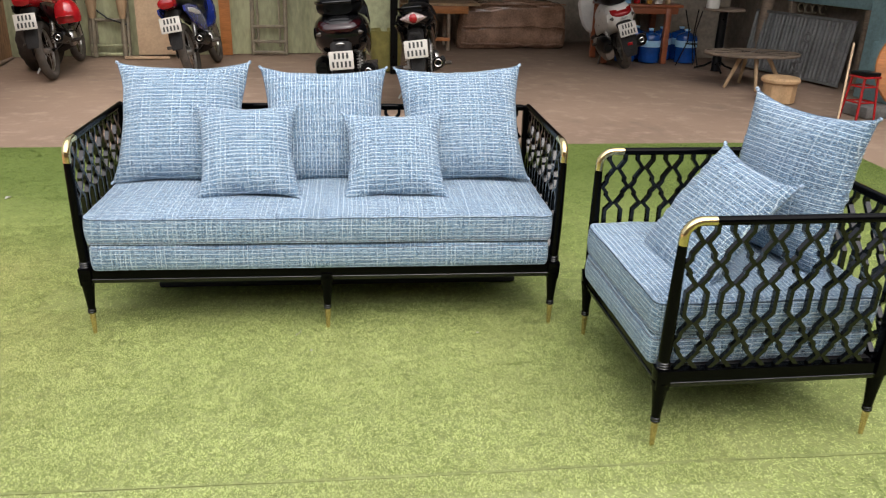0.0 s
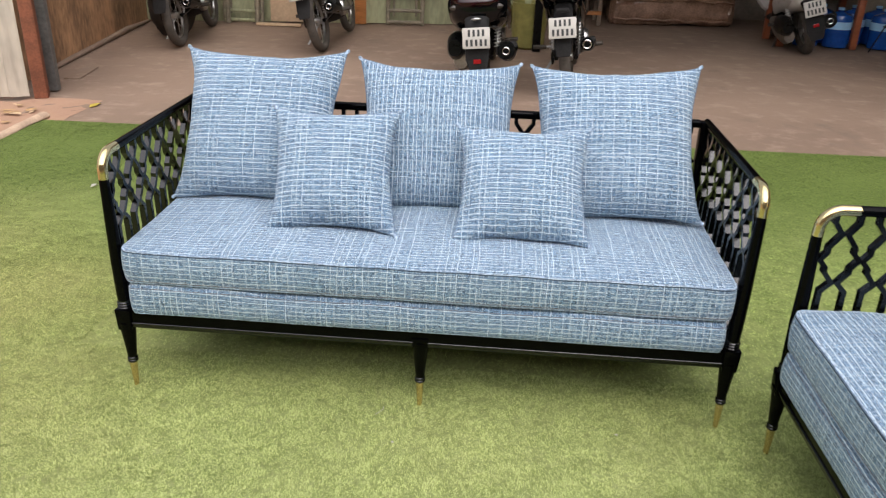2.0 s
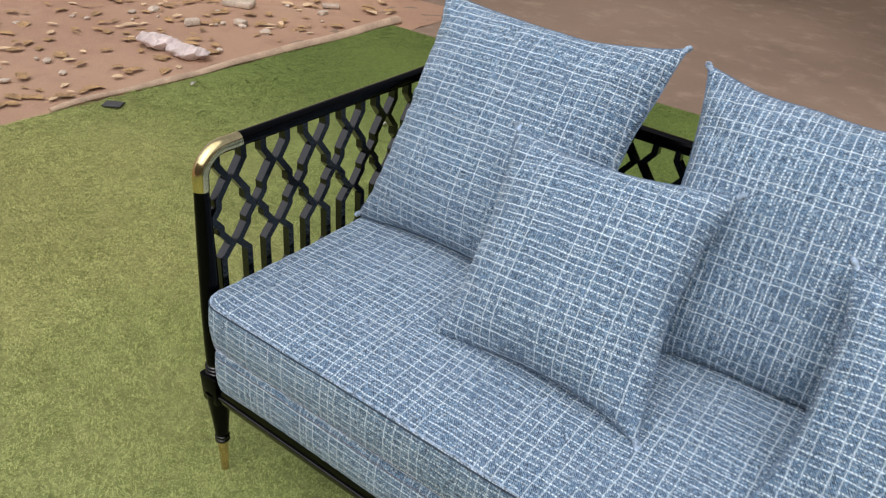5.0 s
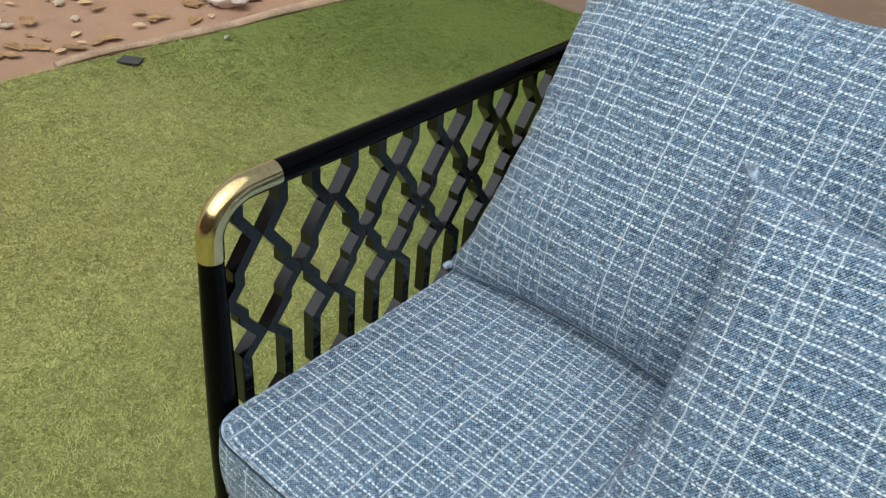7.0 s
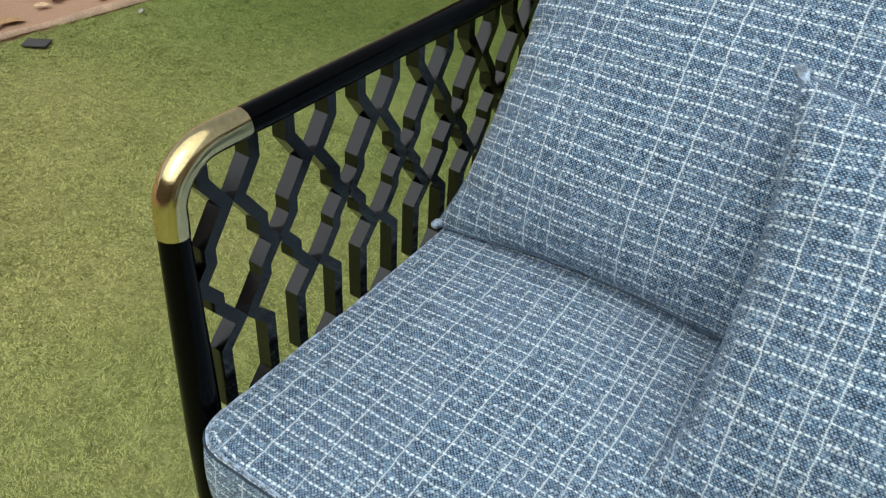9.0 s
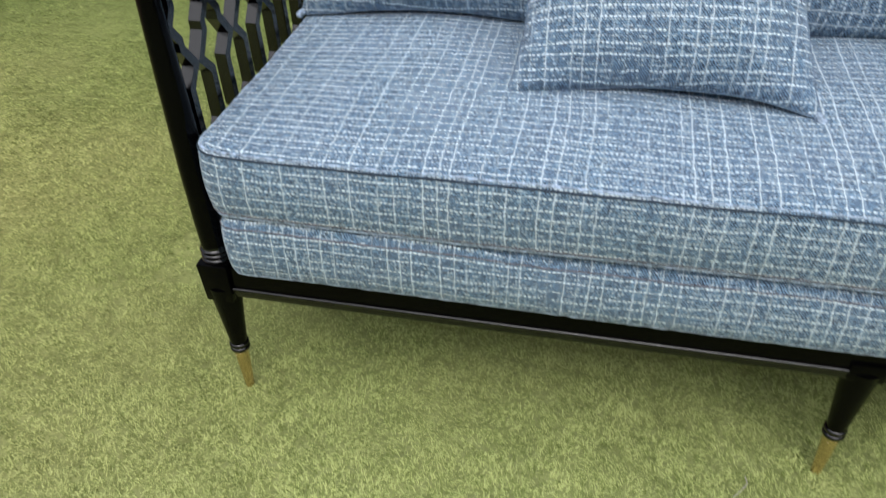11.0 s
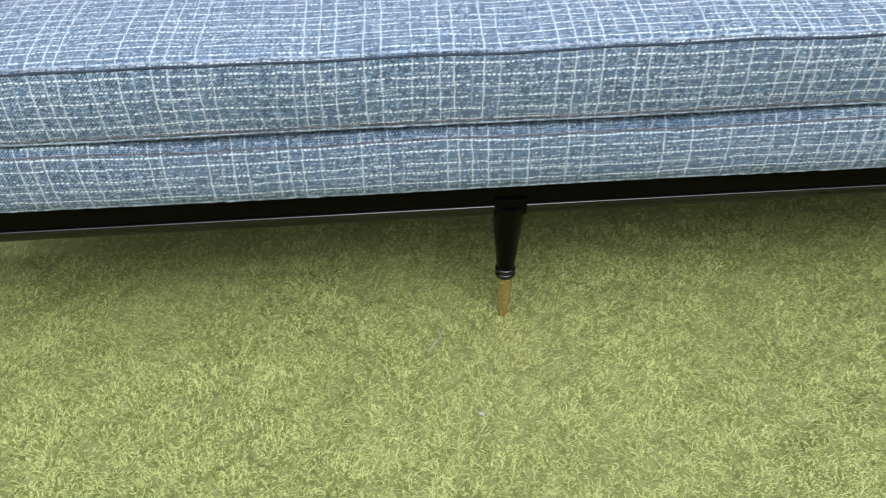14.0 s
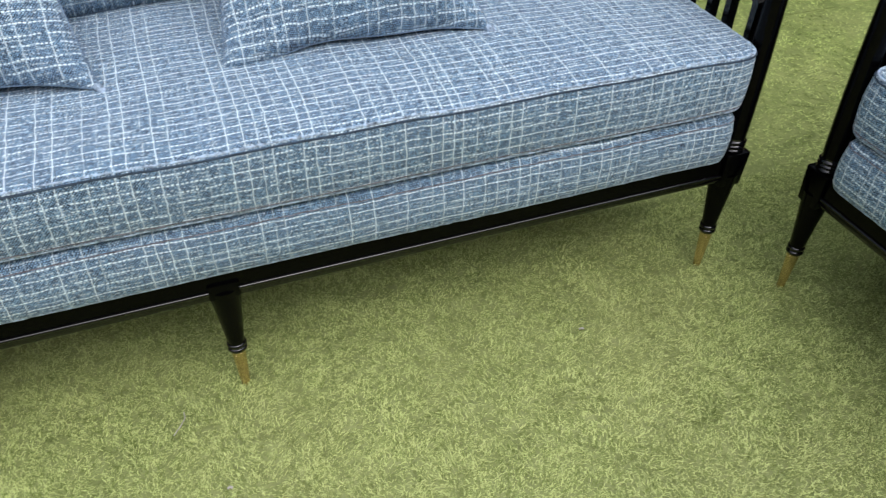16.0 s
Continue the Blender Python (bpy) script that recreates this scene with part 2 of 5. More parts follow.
CONCRETE = make_ground("shed_concrete", (0.215, 0.145, 0.1), (0.29, 0.2, 0.138), (0.4, 0.295, 0.215), (0.125, 0.092, 0.072), 0.25)
DIRT = make_ground("sandy_dirt", (0.36, 0.21, 0.135), (0.46, 0.29, 0.185), (0.29, 0.17, 0.11), (0.54, 0.375, 0.25), 0.7)
LACQUER = plain("black_lacquered_wood", (0.001, 0.001, 0.0012), 0.16, vary=0.3, scale=30, bump=0.02, grain=(1, 1, 0.2), Specular_IOR_Level=0.09)
RIDGE = plain("glossy_black_ridge", (0.002, 0.0018, 0.002), 0.1, vary=0.3, scale=30, Specular_IOR_Level=0.6)
LATTICE = plain("satin_black_lattice", (0.001, 0.001, 0.0012), 0.15, vary=0.3, scale=60, bump=0.03, grain=(1, 1, 0.12), Specular_IOR_Level=0.55)
BRASS = plain("polished_brass", (0.78, 0.63, 0.32), 0.17, 1.0, vary=0.12, scale=25)
BRUSHED = plain("satin_brass", (0.78, 0.58, 0.37), 0.24, 1.0, vary=0.15, scale=60)
PALESEAM = plain("frayed_pale_seam", (0.34, 0.43, 0.54), 0.95, vary=0.85, scale=130, bump=0.6)
SEAMS = plain("stitched_seam", (0.14, 0.2, 0.28), 0.9, vary=0.5, scale=120, bump=0.4)
LINING_SHADE = plain("dark_lining_and_shade", (0.012, 0.012, 0.013), 0.9)
BLACK = plain("black_plastic", (0.004, 0.004, 0.0042), 0.3, vary=0.3, Specular_IOR_Level=0.16)
GLOSS = plain("black_gloss_paint", (0.003, 0.003, 0.0034), 0.07, vary=0.3, Specular_IOR_Level=0.3)
RUBBER = plain("dusty_rubber", (0.07, 0.058, 0.046), 0.85, vary=0.35, bump=0.3)
STEEL = plain("dull_steel", (0.4, 0.39, 0.37), 0.35, 1.0)
CHROME = plain("worn_chrome", (0.7, 0.69, 0.67), 0.18, 1.0)
RED = plain("red_paint", (0.33, 0.01, 0.013), 0.17, vary=0.2, Coat_Weight=0.5)
REDLENS = plain("red_lens", (0.24, 0.006, 0.008), 0.15, vary=0.15)
CLEAR = plain("clear_lens", (0.05, 0.042, 0.036), 0.15)
BLUEP = plain("blue_paint", (0.015, 0.03, 0.2), 0.25, vary=0.2, Coat_Weight=0.5)
WHITEP = plain("white_paint", (0.62, 0.6, 0.56), 0.3, vary=0.1, Coat_Weight=0.3)
PLATE = plain("plate_white", (0.45, 0.42, 0.37), 0.4, vary=0.08)
INK = plain("plate_ink", (0.02, 0.02, 0.02), 0.5)
GREENWALL = plain("green_wall_paint", (0.3, 0.3, 0.17), 0.6, vary=0.3, scale=3, bump=0.15, grain=(1, 1, 0.3))
BROWNWALL = plain("brown_rusty_sheet", (0.36, 0.2, 0.1), 0.75, vary=0.55, scale=2.5, bump=0.2, grain=(1, 1, 0.4))
CREAM = plain("cream_sheet_metal", (0.46, 0.41, 0.33), 0.55, vary=0.22, scale=2.5, bump=0.1, grain=(1, 1, 0.25))
CEMENT = plain("bare_cement_wall", (0.24, 0.2, 0.155), 0.9, vary=0.3, scale=2.0, bump=0.3)
WOOD = plain("bare_timber", (0.36, 0.24, 0.13), 0.65, vary=0.3, scale=9, bump=0.2, grain=(1, 1, 0.15))
ORANGE = plain("orange_brown_wood", (0.4, 0.15, 0.04), 0.45, vary=0.3, scale=9, bump=0.1, grain=(0.2, 1, 1))
PLY = plain("plywood", (0.52, 0.37, 0.23), 0.7, vary=0.15, scale=4)
OLDWOOD = plain("weathered_wood", (0.19, 0.14, 0.1), 0.8, vary=0.4, scale=7, bump=0.35, grain=(0.2, 1, 1))
CARD = plain("kraft_cardboard", (0.42, 0.27, 0.14), 0.8, vary=0.2, scale=6)
WRAP = plain("brown_plastic_wrap", (0.25, 0.145, 0.095), 0.2, vary=0.35, scale=5, bump=0.8, Coat_Weight=0.7)
REDWOOD = plain("red_brown_wood", (0.26, 0.075, 0.03), 0.4, vary=0.3, scale=9, bump=0.1, grain=(0.2, 1, 1))
RUST = plain("rusty_red_post", (0.2, 0.07, 0.035), 0.8, vary=0.35, scale=8)
GREYM = plain("grey_galvanised", (0.17, 0.17, 0.165), 0.5, 0.35, vary=0.3, scale=5)
TEAL = plain("faded_teal_paint", (0.16, 0.26, 0.275), 0.6, vary=0.25, scale=4)
ROOFM = plain("old_roof_sheet", (0.2, 0.19, 0.18), 0.6, vary=0.3, scale=2)
PALELEAF = plain("pale_dry_leaf", (0.58, 0.42, 0.25), 0.8, vary=0.3, scale=12)
LEAF = plain("dry_leaf", (0.36, 0.22, 0.1), 0.8, vary=0.45, scale=12)
STONE = plain("pale_stone", (0.5, 0.41, 0.32), 0.9, vary=0.3, scale=15, bump=0.4)
YLEAF = plain("yellow_leaf", (0.45, 0.34, 0.05), 0.7)
BAG = plain("crumpled_white_plastic", (0.74, 0.62, 0.58), 0.35, vary=0.15, scale=20, bump=0.5, Transmission_Weight=0.25)
JUG = plain("blue_water_jug_plastic", (0.015, 0.1, 0.42), 0.18, vary=0.2, Transmission_Weight=0.35)
LABEL = plain("pale_blue_label", (0.35, 0.6, 0.8), 0.5, vary=0.1)
BAMBOO = plain("grey_bamboo", (0.2, 0.165, 0.11), 0.6, vary=0.35, scale=10)
TANFELT = plain("tan_turf_backing", (0.45, 0.32, 0.22), 0.9, vary=0.25, scale=12, bump=0.4)
MAROON = plain("dark_maroon_lens", (0.016, 0.002, 0.003), 0.08)
FLAP = plain("grey_rubber_flap", (0.014, 0.013, 0.0125), 0.7, vary=0.4, Specular_IOR_Level=0.2)
MARK = plain("dark_stripe", (0.05, 0.05, 0.05), 0.7)

# ---- mesh tools ----


def mesh_of(bm, name, material, smooth=False):
    me = bpy.data.meshes.new(name)
    bm.normal_update()
    bm.to_mesh(me)
    bm.free()
    me.materials.append(material)
    if smooth:
        me.polygons.foreach_set("use_smooth", [True] * len(me.polygons))
        me.set_sharp_from_angle(angle=radians(40))
    return me


def part(name, bm, material, parent=None, label="", smooth=True, at=None):
    ob = new(name, mesh_of(bm, name, material, smooth))
    if at is not None:
        ob.matrix_basis = at
    if parent is not None:
        ob.parent = parent
    return tagged(ob, label)


def thing(name, m, label, category, group=""):
    ob = new(name)
    ob.empty_display_size = 0.05
    ob.matrix_basis = m
    return tagged(ob, label, category, group)


def box(sx, sy, sz, at=(0, 0, 0), bevel=0.0, turn=(0, 0, 0), bm=None, seg=2):
    bm = bm or bmesh.new()
    m = pose(*at, *turn) @ Matrix.Diagonal((sx, sy, sz, 1))
    made = bmesh.ops.create_cube(bm, size=1.0, matrix=m)["verts"]
    if bevel:
        edges = list({e for v in made for e in v.link_edges})
        bmesh.ops.bevel(bm, geom=edges, offset=bevel, segments=seg, affect="EDGES", profile=0.5)
    return bm


def lathe(profile, seg=20, m=None, bm=None):
    """Turns (radius, z) pairs round the z axis."""
    bm = bm or bmesh.new()
    rings = []
    for r, z in profile:
        if r < 1e-5:
            rings.append([bm.verts.new((0, 0, z))])
        else:
            rings.append([bm.verts.new((r * math.cos(2 * math.pi * k / seg), r * math.sin(2 * math.pi * k / seg), z)) for k in range(seg)])
    for a, b in zip(rings, rings[1:]):
        for k in range(seg):
            q = [a[k % len(a)], a[(k + 1) % len(a)], b[(k + 1) % len(b)], b[k % len(b)]]
            q = list(dict.fromkeys(q))
            if len(q) > 2:
                bm.faces.new(q)
    for ring, flip in ((rings[0], True), (rings[-1], False)):
        if len(ring) > 2:
            bm.faces.new(ring[::-1] if flip else ring)
    if m is not None:
        bmesh.ops.transform(bm, matrix=m, verts=[v for ring in rings for v in ring])
    return bm


def tube(points, radius, seg=10, closed=False, bm=None, squash=1.0):
    """A round bar along points; radius is a number or one for each point."""
    bm = bm or bmesh.new()
    pts = [Vector(p) for p in points]
    n = len(pts)
    radii = radius if isinstance(radius, (list, tuple)) else [radius] * n
    rings, up = [], None
    for k, p in enumerate(pts):
        a = pts[(k - 1) % n] if closed or k else pts[k]
        b = pts[(k + 1) % n] if closed or k < n - 1 else pts[k]
        d = (b - a).normalized()
        if up is None:
            up = Vector((0, 0, 1)) if abs(d.z) < 0.9 else Vector((0, 1, 0))
        side = d.cross(up).normalized()
        up = side.cross(d).normalized()
        rings.append([bm.verts.new(p + radii[k] * (math.cos(2 * math.pi * j / seg) * side + squash * math.sin(2 * math.pi * j / seg) * up)) for j in range(seg)])
    for k in range(n if closed else n - 1):
        a, b = rings[k], rings[(k + 1) % n]
        for j in range(seg):
            bm.faces.new((a[j], a[(j + 1) % seg], b[(j + 1) % seg], b[j]))
    if not closed:
        bm.faces.new(rings[0][::-1])
        bm.faces.new(rings[-1])
    return bm


def ribbon(path, width, depth, to3):
    """A flat bar of square section along a mitred 2D path; to3 maps (a, b, across) into space."""
    bm = bmesh.new()
    pts = [Vector(p) for p in path]
    rows = []
    for k, p in enumerate(pts):
        d0 = (p - pts[k - 1]).normalized() if k else (pts[1] - p).normalized()
        d1 = (pts[k + 1] - p).normalized() if k < len(pts) - 1 else d0
        n0, n1 = Vector((-d0.y, d0.x)), Vector((-d1.y, d1.x))
        mid = (n0 + n1).normalized()
        mid *= width / 2 / max(0.5, mid.dot(n0))
        l, r = p + mid, p - mid
        rows.append([bm.verts.new(to3(q.x, q.y, s * depth / 2)) for q, s in ((l, 1), (l, -1), (r, -1), (r, 1))])
    for a, b in zip(rows, rows[1:]):
        for j in range(4):
            bm.faces.new((a[j], a[(j + 1) % 4], b[(j + 1) % 4], b[j]))
    bm.faces.new(rows[0][::-1])
    bm.faces.new(rows[-1])
    bmesh.ops.recalc_face_normals(bm, faces=bm.faces)
    return bm


def cushion_form(lx, ly, lz, r, rc, crown, bulge, wave, seed):
    """Bends points of a block into an upholstered slab: plan corners of radius rc, edges of radius r, a crowned top. Its base is at z = 0."""
    hx, hy, hz = lx / 2, ly / 2, lz / 2

    def bend(p):
        x, y, z = p
        ex, ey = hx - abs(x), hy - abs(y)
        # round the plan's corners
        kx, ky = abs(x) - (hx - rc), abs(y) - (hy - rc)
        if kx > 0 and ky > 0:
            d = math.hypot(kx, ky)
            m = max(kx, ky) / d
            kx, ky = kx * m, ky * m
            x, y = math.copysign(hx - rc + kx, x), math.copysign(hy - rc + ky, y)
            depth = rc - math.hypot(kx, ky)
        else:
            depth = min(ex, ey)
        depth = max(0.0, depth)
        up = hz - abs(z)
        fx, fy = x / hx, y / hy
        nx, ny = 0.0, 0.0
        if depth < 0.02:
            cx, cy = max(0.0, abs(x) - (hx - rc)), max(0.0, abs(y) - (hy - rc))
            if ex < ey and cy == 0:
                cx, cy = 1.0, 0.0
            elif ey < ex and cx == 0:
                cx, cy = 0.0, 1.0
            d = math.hypot(cx, cy) or 1.0
            nx, ny = math.copysign(cx / d, x), math.copysign(cy / d, y)
        if depth < 1e-6:
            out = bulge * (1 - (z / hz) ** 2) - (r - math.sqrt(max(0.0, r * r - max(0.0, r - up) ** 2)) if up < r else 0.0)
            out += 0.5 * wave * noise.noise(Vector((x * 3 + seed, y * 3, z * 9)))
            x, y = x + nx * out, y + ny * out
        sag = r - math.sqrt(max(0.0, r * r - (r - depth) ** 2)) if depth < r and up < 1e-6 else 0.0
        z += -math.copysign(sag, z)
        if z > 0:
            z += z / hz * (crown * (1 - abs(fx) ** 6) * (1 - abs(fy) ** 4) + wave * (noise.noise(Vector((x * 3 + seed, y * 3, 0.3))) + 0.45 * noise.noise(Vector((x * 9, y * 9 + seed, 0.7)))))
        return Vector((x, y, z + hz))

    return bend


def soft_box(lx, ly, lz, r, bend, n, seed):
    """The cover of a seat cushion, with UVs in metres."""
    bm = bmesh.new()
    layer = bm.loops.layers.uv.new("uv")
    half = Vector((lx / 2, ly / 2, lz / 2))
    seen = {}

    def vert(p):
        key = tuple(round(c, 5) for c in p)
        if key not in seen:
            seen[key] = bm.verts.new(bend(p))
        return seen[key]

    def spread(h, k):
        inner = [-h + 2 * r + (2 * h - 4 * r) * i / k for i in range(k + 1)]
        return [-h, -h + 0.15 * r, -h + 0.45 * r, -h + r] + inner + [h - r, h - 0.45 * r, h - 0.15 * r, h]

    axes = [spread(h, k) for h, k in zip(half, n)]
    for ax in range(3):
        u, v = [(1, 2), (0, 2), (0, 1)][ax]
        for side in (-1, 1):
            for i in range(len(axes[u]) - 1):
                for j in range(len(axes[v]) - 1):
                    corners = []
                    for di, dj in ((0, 0), (1, 0), (1, 1), (0, 1)):
                        p = [0, 0, 0]
                        p[ax], p[u], p[v] = side * half[ax], axes[u][i + di], axes[v][j + dj]
                        corners.append(tuple(p))
                    vs = [vert(c) for c in corners]
                    if len(set(vs)) < 4:
                        continue
                    if (side > 0) == (ax == 1):
                        vs, corners = vs[::-1], corners[::-1]
                    try:
                        f = bm.faces.new(vs)
                    except ValueError:
                        continue
                    for loop, c in zip(f.loops, corners):
                        if ax == 2:
                            uv = (c[0], c[1])
                        elif ax == 1:
                            uv = (c[0], -half.y + side * (half.z - c[2]))
                        else:
                            uv = (c[1] + 5, c[2])
                        loop[layer].uv = (uv[0] + seed, uv[1] + seed * 0.37)
    return bm


def welt(lx, ly, lz, bend, z, radius, out=0.0, fray=0.0, seed=0):
    """A cord that follows the cushion's side at height z of the block."""
    pts = []
    hx, hy = lx / 2, ly / 2
    nx, ny = int(lx / 0.012), int(ly / 0.012)
    ring = [(-hx + lx * k / nx, -hy) for k in range(nx)] + [(hx, -hy + ly * k / ny) for k in range(ny)]
    ring += [(hx - lx * k / nx, hy) for k in range(nx)] + [(-hx, hy - ly * k / ny) for k in range(ny)]
    for k, (x, y) in enumerate(ring):
        p = bend((x, y, z - lz / 2))
        d = Vector((p.x / hx, p.y / hy, 0))
        d = Vector((d.x ** 9, d.y ** 9, 0)).normalized()
        p += d * (out + fray * noise.noise(Vector((k * 0.9, seed, 0)))) + Vector((0, 0, fray * noise.noise(Vector((k * 0.7, seed, 5)))))
        if not pts or (p - pts[-1]).length > 0.004:
            pts.append(p)
    radii = [radius * (1 + 0.35 * noise.noise(Vector((k * 1.3, seed, 2)))) for k in range(len(pts))]
    return tube(pts, radii, 6, closed=True)


def pillow_mesh(w, h, thick, seed, pinch=0.13, n=44, turn=False, sag=0.45, drop=0.0):
    """A knife-edged scatter cushion standing in its own xz plane: pointed corners, bowed edges, creases near the rim."""
    bm = bmesh.new()
    layer = bm.loops.layers.uv.new("uv")
    sheets = []
    for side in (-1, 1):
        grid = []
        for j in range(n + 1):
            row = []
            for i in range(n + 1):
                u, v = 2 * i / n - 1, 2 * j / n - 1
                u, v = math.sin(u * math.pi / 2) * 0.35 + u * 0.65, math.sin(v * math.pi / 2) * 0.35 + v * 0.65
                rim = i in (0, n) or j in (0, n)
                if rim and side > 0:
                    row.append(sheets[0][j][i])
                    continue
                px = pinch * (1 - v * v) ** 0.9
                pz = pinch * (1 - u * u) ** 0.9 * (1.0 if v > 0 else sag)
                x = w / 2 * u * (1 - px * abs(u) ** 1.5)
                z = h / 2 * v * (1 - pz * abs(v) ** 1.5)
                a, b = 1 - abs(u) ** 2.4, 1 - abs(v) ** 2.4
                d = thick / 2 * (max(0, a) * max(0, b)) ** 0.55
                edge = max(abs(u), abs(v))
                along = z if abs(u) > abs(v) else x
                ripple = noise.noise(Vector((along * 45 + seed, seed + 3 * edge, side))) * 0.034 * edge ** 5 * (1 - edge) * 4
                soft = noise.noise(Vector((x * 5 + seed * 3, z * 5, side * 2))) * 0.014 * (1 - edge ** 3)
                y = side * (d + (soft + ripple if not rim else 0))
                x += 0.006 * noise.noise(Vector((seed, z * 9, 1))) * edge
                z += 0.006 * noise.noise(Vector((x * 9, seed, 2))) * edge
                low = ((1 + u) * (1 - v) / 4) ** 2 * drop
                row.append(bm.verts.new((x, y - low, z - 0.5 * low)))
            grid.append(row)
        sheets.append(grid)
        for j in range(n):
            for i in range(n):
                q = [grid[j][i], grid[j][i + 1], grid[j + 1][i + 1], grid[j + 1][i]]
                f = bm.faces.new(q if side < 0 else q[::-1])
                for loop in f.loops:
                    p = loop.vert.co
                    a, b = p.x * 1.04 + seed * 1.7 + side, p.z * 1.04 + seed * 0.9
                    loop[layer].uv = (b, a) if turn else (a, b)
    rim = [sheets[0][0][i].co.copy() for i in range(n)] + [sheets[0][j][n].co.copy() for j in range(n)]
    rim += [sheets[0][n][n - i].co.copy() for i in range(n)] + [sheets[0][n - j][0].co.copy() for j in range(n)]
    return bm, rim


def stand(tl, tr, bl):
    """The pose of a cushion by three of its corners."""
    tl, tr, bl = Vector(tl), Vector(tr), Vector(bl)
    x = (tr - tl).normalized()
    z = (tl - bl)
    z = (z - z.dot(x) * x).normalized()
    y = z.cross(x)
    m = Matrix((x, y, z)).transposed().to_4x4()
    m.translation = (tr + bl) / 2
    return m


def pillow(m, w, h, thick, seed, label, group, turn=True, sag=0.45, drop=0.0):
    ob = thing("scatter_cushion", m, label, "cushion", group)
    bm, rim = pillow_mesh(w, h, thick, seed, turn=turn, sag=sag, drop=drop)
    part("cover", bm, FABRIC, ob)
    part("seam", tube(rim, 0.0016, 5, closed=True), SEAMS, ob, "stitched edge seam")
    n = len(rim) // 4
    for k in range(4):
        p = rim[k * n]
        out = Vector((p.x, 0, p.z)).normalized()
        part("corner_ear", tube([p - out * 0.012, p - out * 0.003, p + out * 0.004, p + out * 0.007], [0.003, 0.0062, 0.0055, 0.002], 8), PALESEAM, ob, "blunt frayed corner ear")
    return ob

# ---- ground, turf, shed ----
SEAM_A, SEAM_B = -0.91, 0.86
TURF_LEFT, TURF_RIGHT, TURF_NEAR = -2.77, 3.75, -3.6


def far_edge(x):
    return 2.85 + 0.03 * x


def seam_y(y0, x):
    return y0 + 0.012 * math.sin(1.3 * x + y0) + 0.006 * noise.noise(Vector((x * 3, y0, 0)))


def left_edge(y):
    if y < 0.72:
        return TURF_LEFT - 0.03 + 0.03 * noise.noise(Vector((0, y * 2, 3)))
    return TURF_LEFT + 0.02 * (y - 0.7) + 0.02 * noise.noise(Vector((0, y * 1.5, 7)))


def sheet(x0, x1, y0, y1, nx, ny, z, rough=0.0):
    bm = bmesh.new()
    grid = [[bm.verts.new((x0 + (x1 - x0) * i / nx, y0 + (y1 - y0) * j / ny, z + rough * noise.fractal(Vector((i * 0.35, j * 0.35, z)), 1.0, 2.0, 4))) for i in range(nx + 1)] for j in range(ny + 1)]
    for j in range(ny):
        for i in range(nx):
            bm.faces.new((grid[j][i], grid[j][i + 1], grid[j + 1][i + 1], grid[j + 1][i]))
    return bm


# the ground reaches the horizon
bm = bmesh.new()
rings = [0.0, 4, 10, 30, 120, 600, 2500]
prev = None
for r in rings[1:]:
    ring = [bm.verts.new((r * math.cos(2 * math.pi * k / 48), r * math.sin(2 * math.pi * k / 48), -0.02)) for k in range(48)]
    if prev is None:
        bm.faces.new(ring)
    else:
        for k in range(48):
            bm.faces.new((prev[k], ring[k], ring[(k + 1) % 48], prev[(k + 1) % 48]))
    prev = ring
ground = part("ground", bm, DIRT)
tagged(ground, "bare pinkish sandy dirt yard around the turf", "ground", kind="structure")

# uneven dirt beside the turf
bm = sheet(-9, -2.62, -5, 3.35, 90, 110, -0.006, 0.012)
dirt = part("dirt", bm, DIRT)
tagged(dirt, "uneven pinkish dirt with fallen leaves beside the turf", "dirt ground", kind="structure")

# shed floor: from under the turf's far edge to the back
bm = bmesh.new()
outline = [(-2.62, -6), (12, -6), (12, 12), (-4.3, 12), (-4.3, 3.3), (-3.05, 3.2), (-2.9, 2.7), (-2.86, 1.2), (-2.62, 0.9)]
f = bm.faces.new([bm.verts.new((x, y, -0.009)) for x, y in outline])
bmesh.ops.extrude_face_region(bm, geom=[f])
for v in list(bm.verts)[len(outline):]:
    v.co.z = -0.03
bmesh.ops.recalc_face_normals(bm, faces=bm.faces)
floor = part("floor", bm, CONCRETE, smooth=False)
tagged(floor, "dusty brown concrete floor of the open shed", "floor", kind="structure")

# artificial turf in three strips
turf = thing("turf_mat", pose(0, 0, 0), "worn green artificial turf mat laid in strips", "artificial turf")
turf["kind"] = "structure"


def turf_strip(near, far):
    bm = bmesh.new()
    nx, ny = 60, 8
    grid = []
    for j in range(ny + 1):
        row = []
        for i in range(nx + 1):
            f = j / ny
            x = i / nx
            ya, yb = near(0), far(0)
            xl = left_edge(ya + (yb - ya) * f)
            px = xl + (TURF_RIGHT - xl) * x
            a, b = near(px), far(px)
            row.append(bm.verts.new((px, a + (b - a) * f, 0.002 + 0.002 * noise.noise(Vector((px * 2, (a + (b - a) * f) * 2, 0))))))
        grid.append(row)
    for j in range(ny):
        for i in range(nx):
            bm.faces.new((grid[j][i], grid[j][i + 1], grid[j + 1][i + 1], grid[j + 1][i]))
    ext = bmesh.ops.extrude_face_region(bm, geom=list(bm.faces))
    for v in [g for g in ext["geom"] if isinstance(g, bmesh.types.BMVert)]:
        v.co.z -= 0.008
    bmesh.ops.recalc_face_normals(bm, faces=bm.faces)
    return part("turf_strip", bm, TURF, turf)


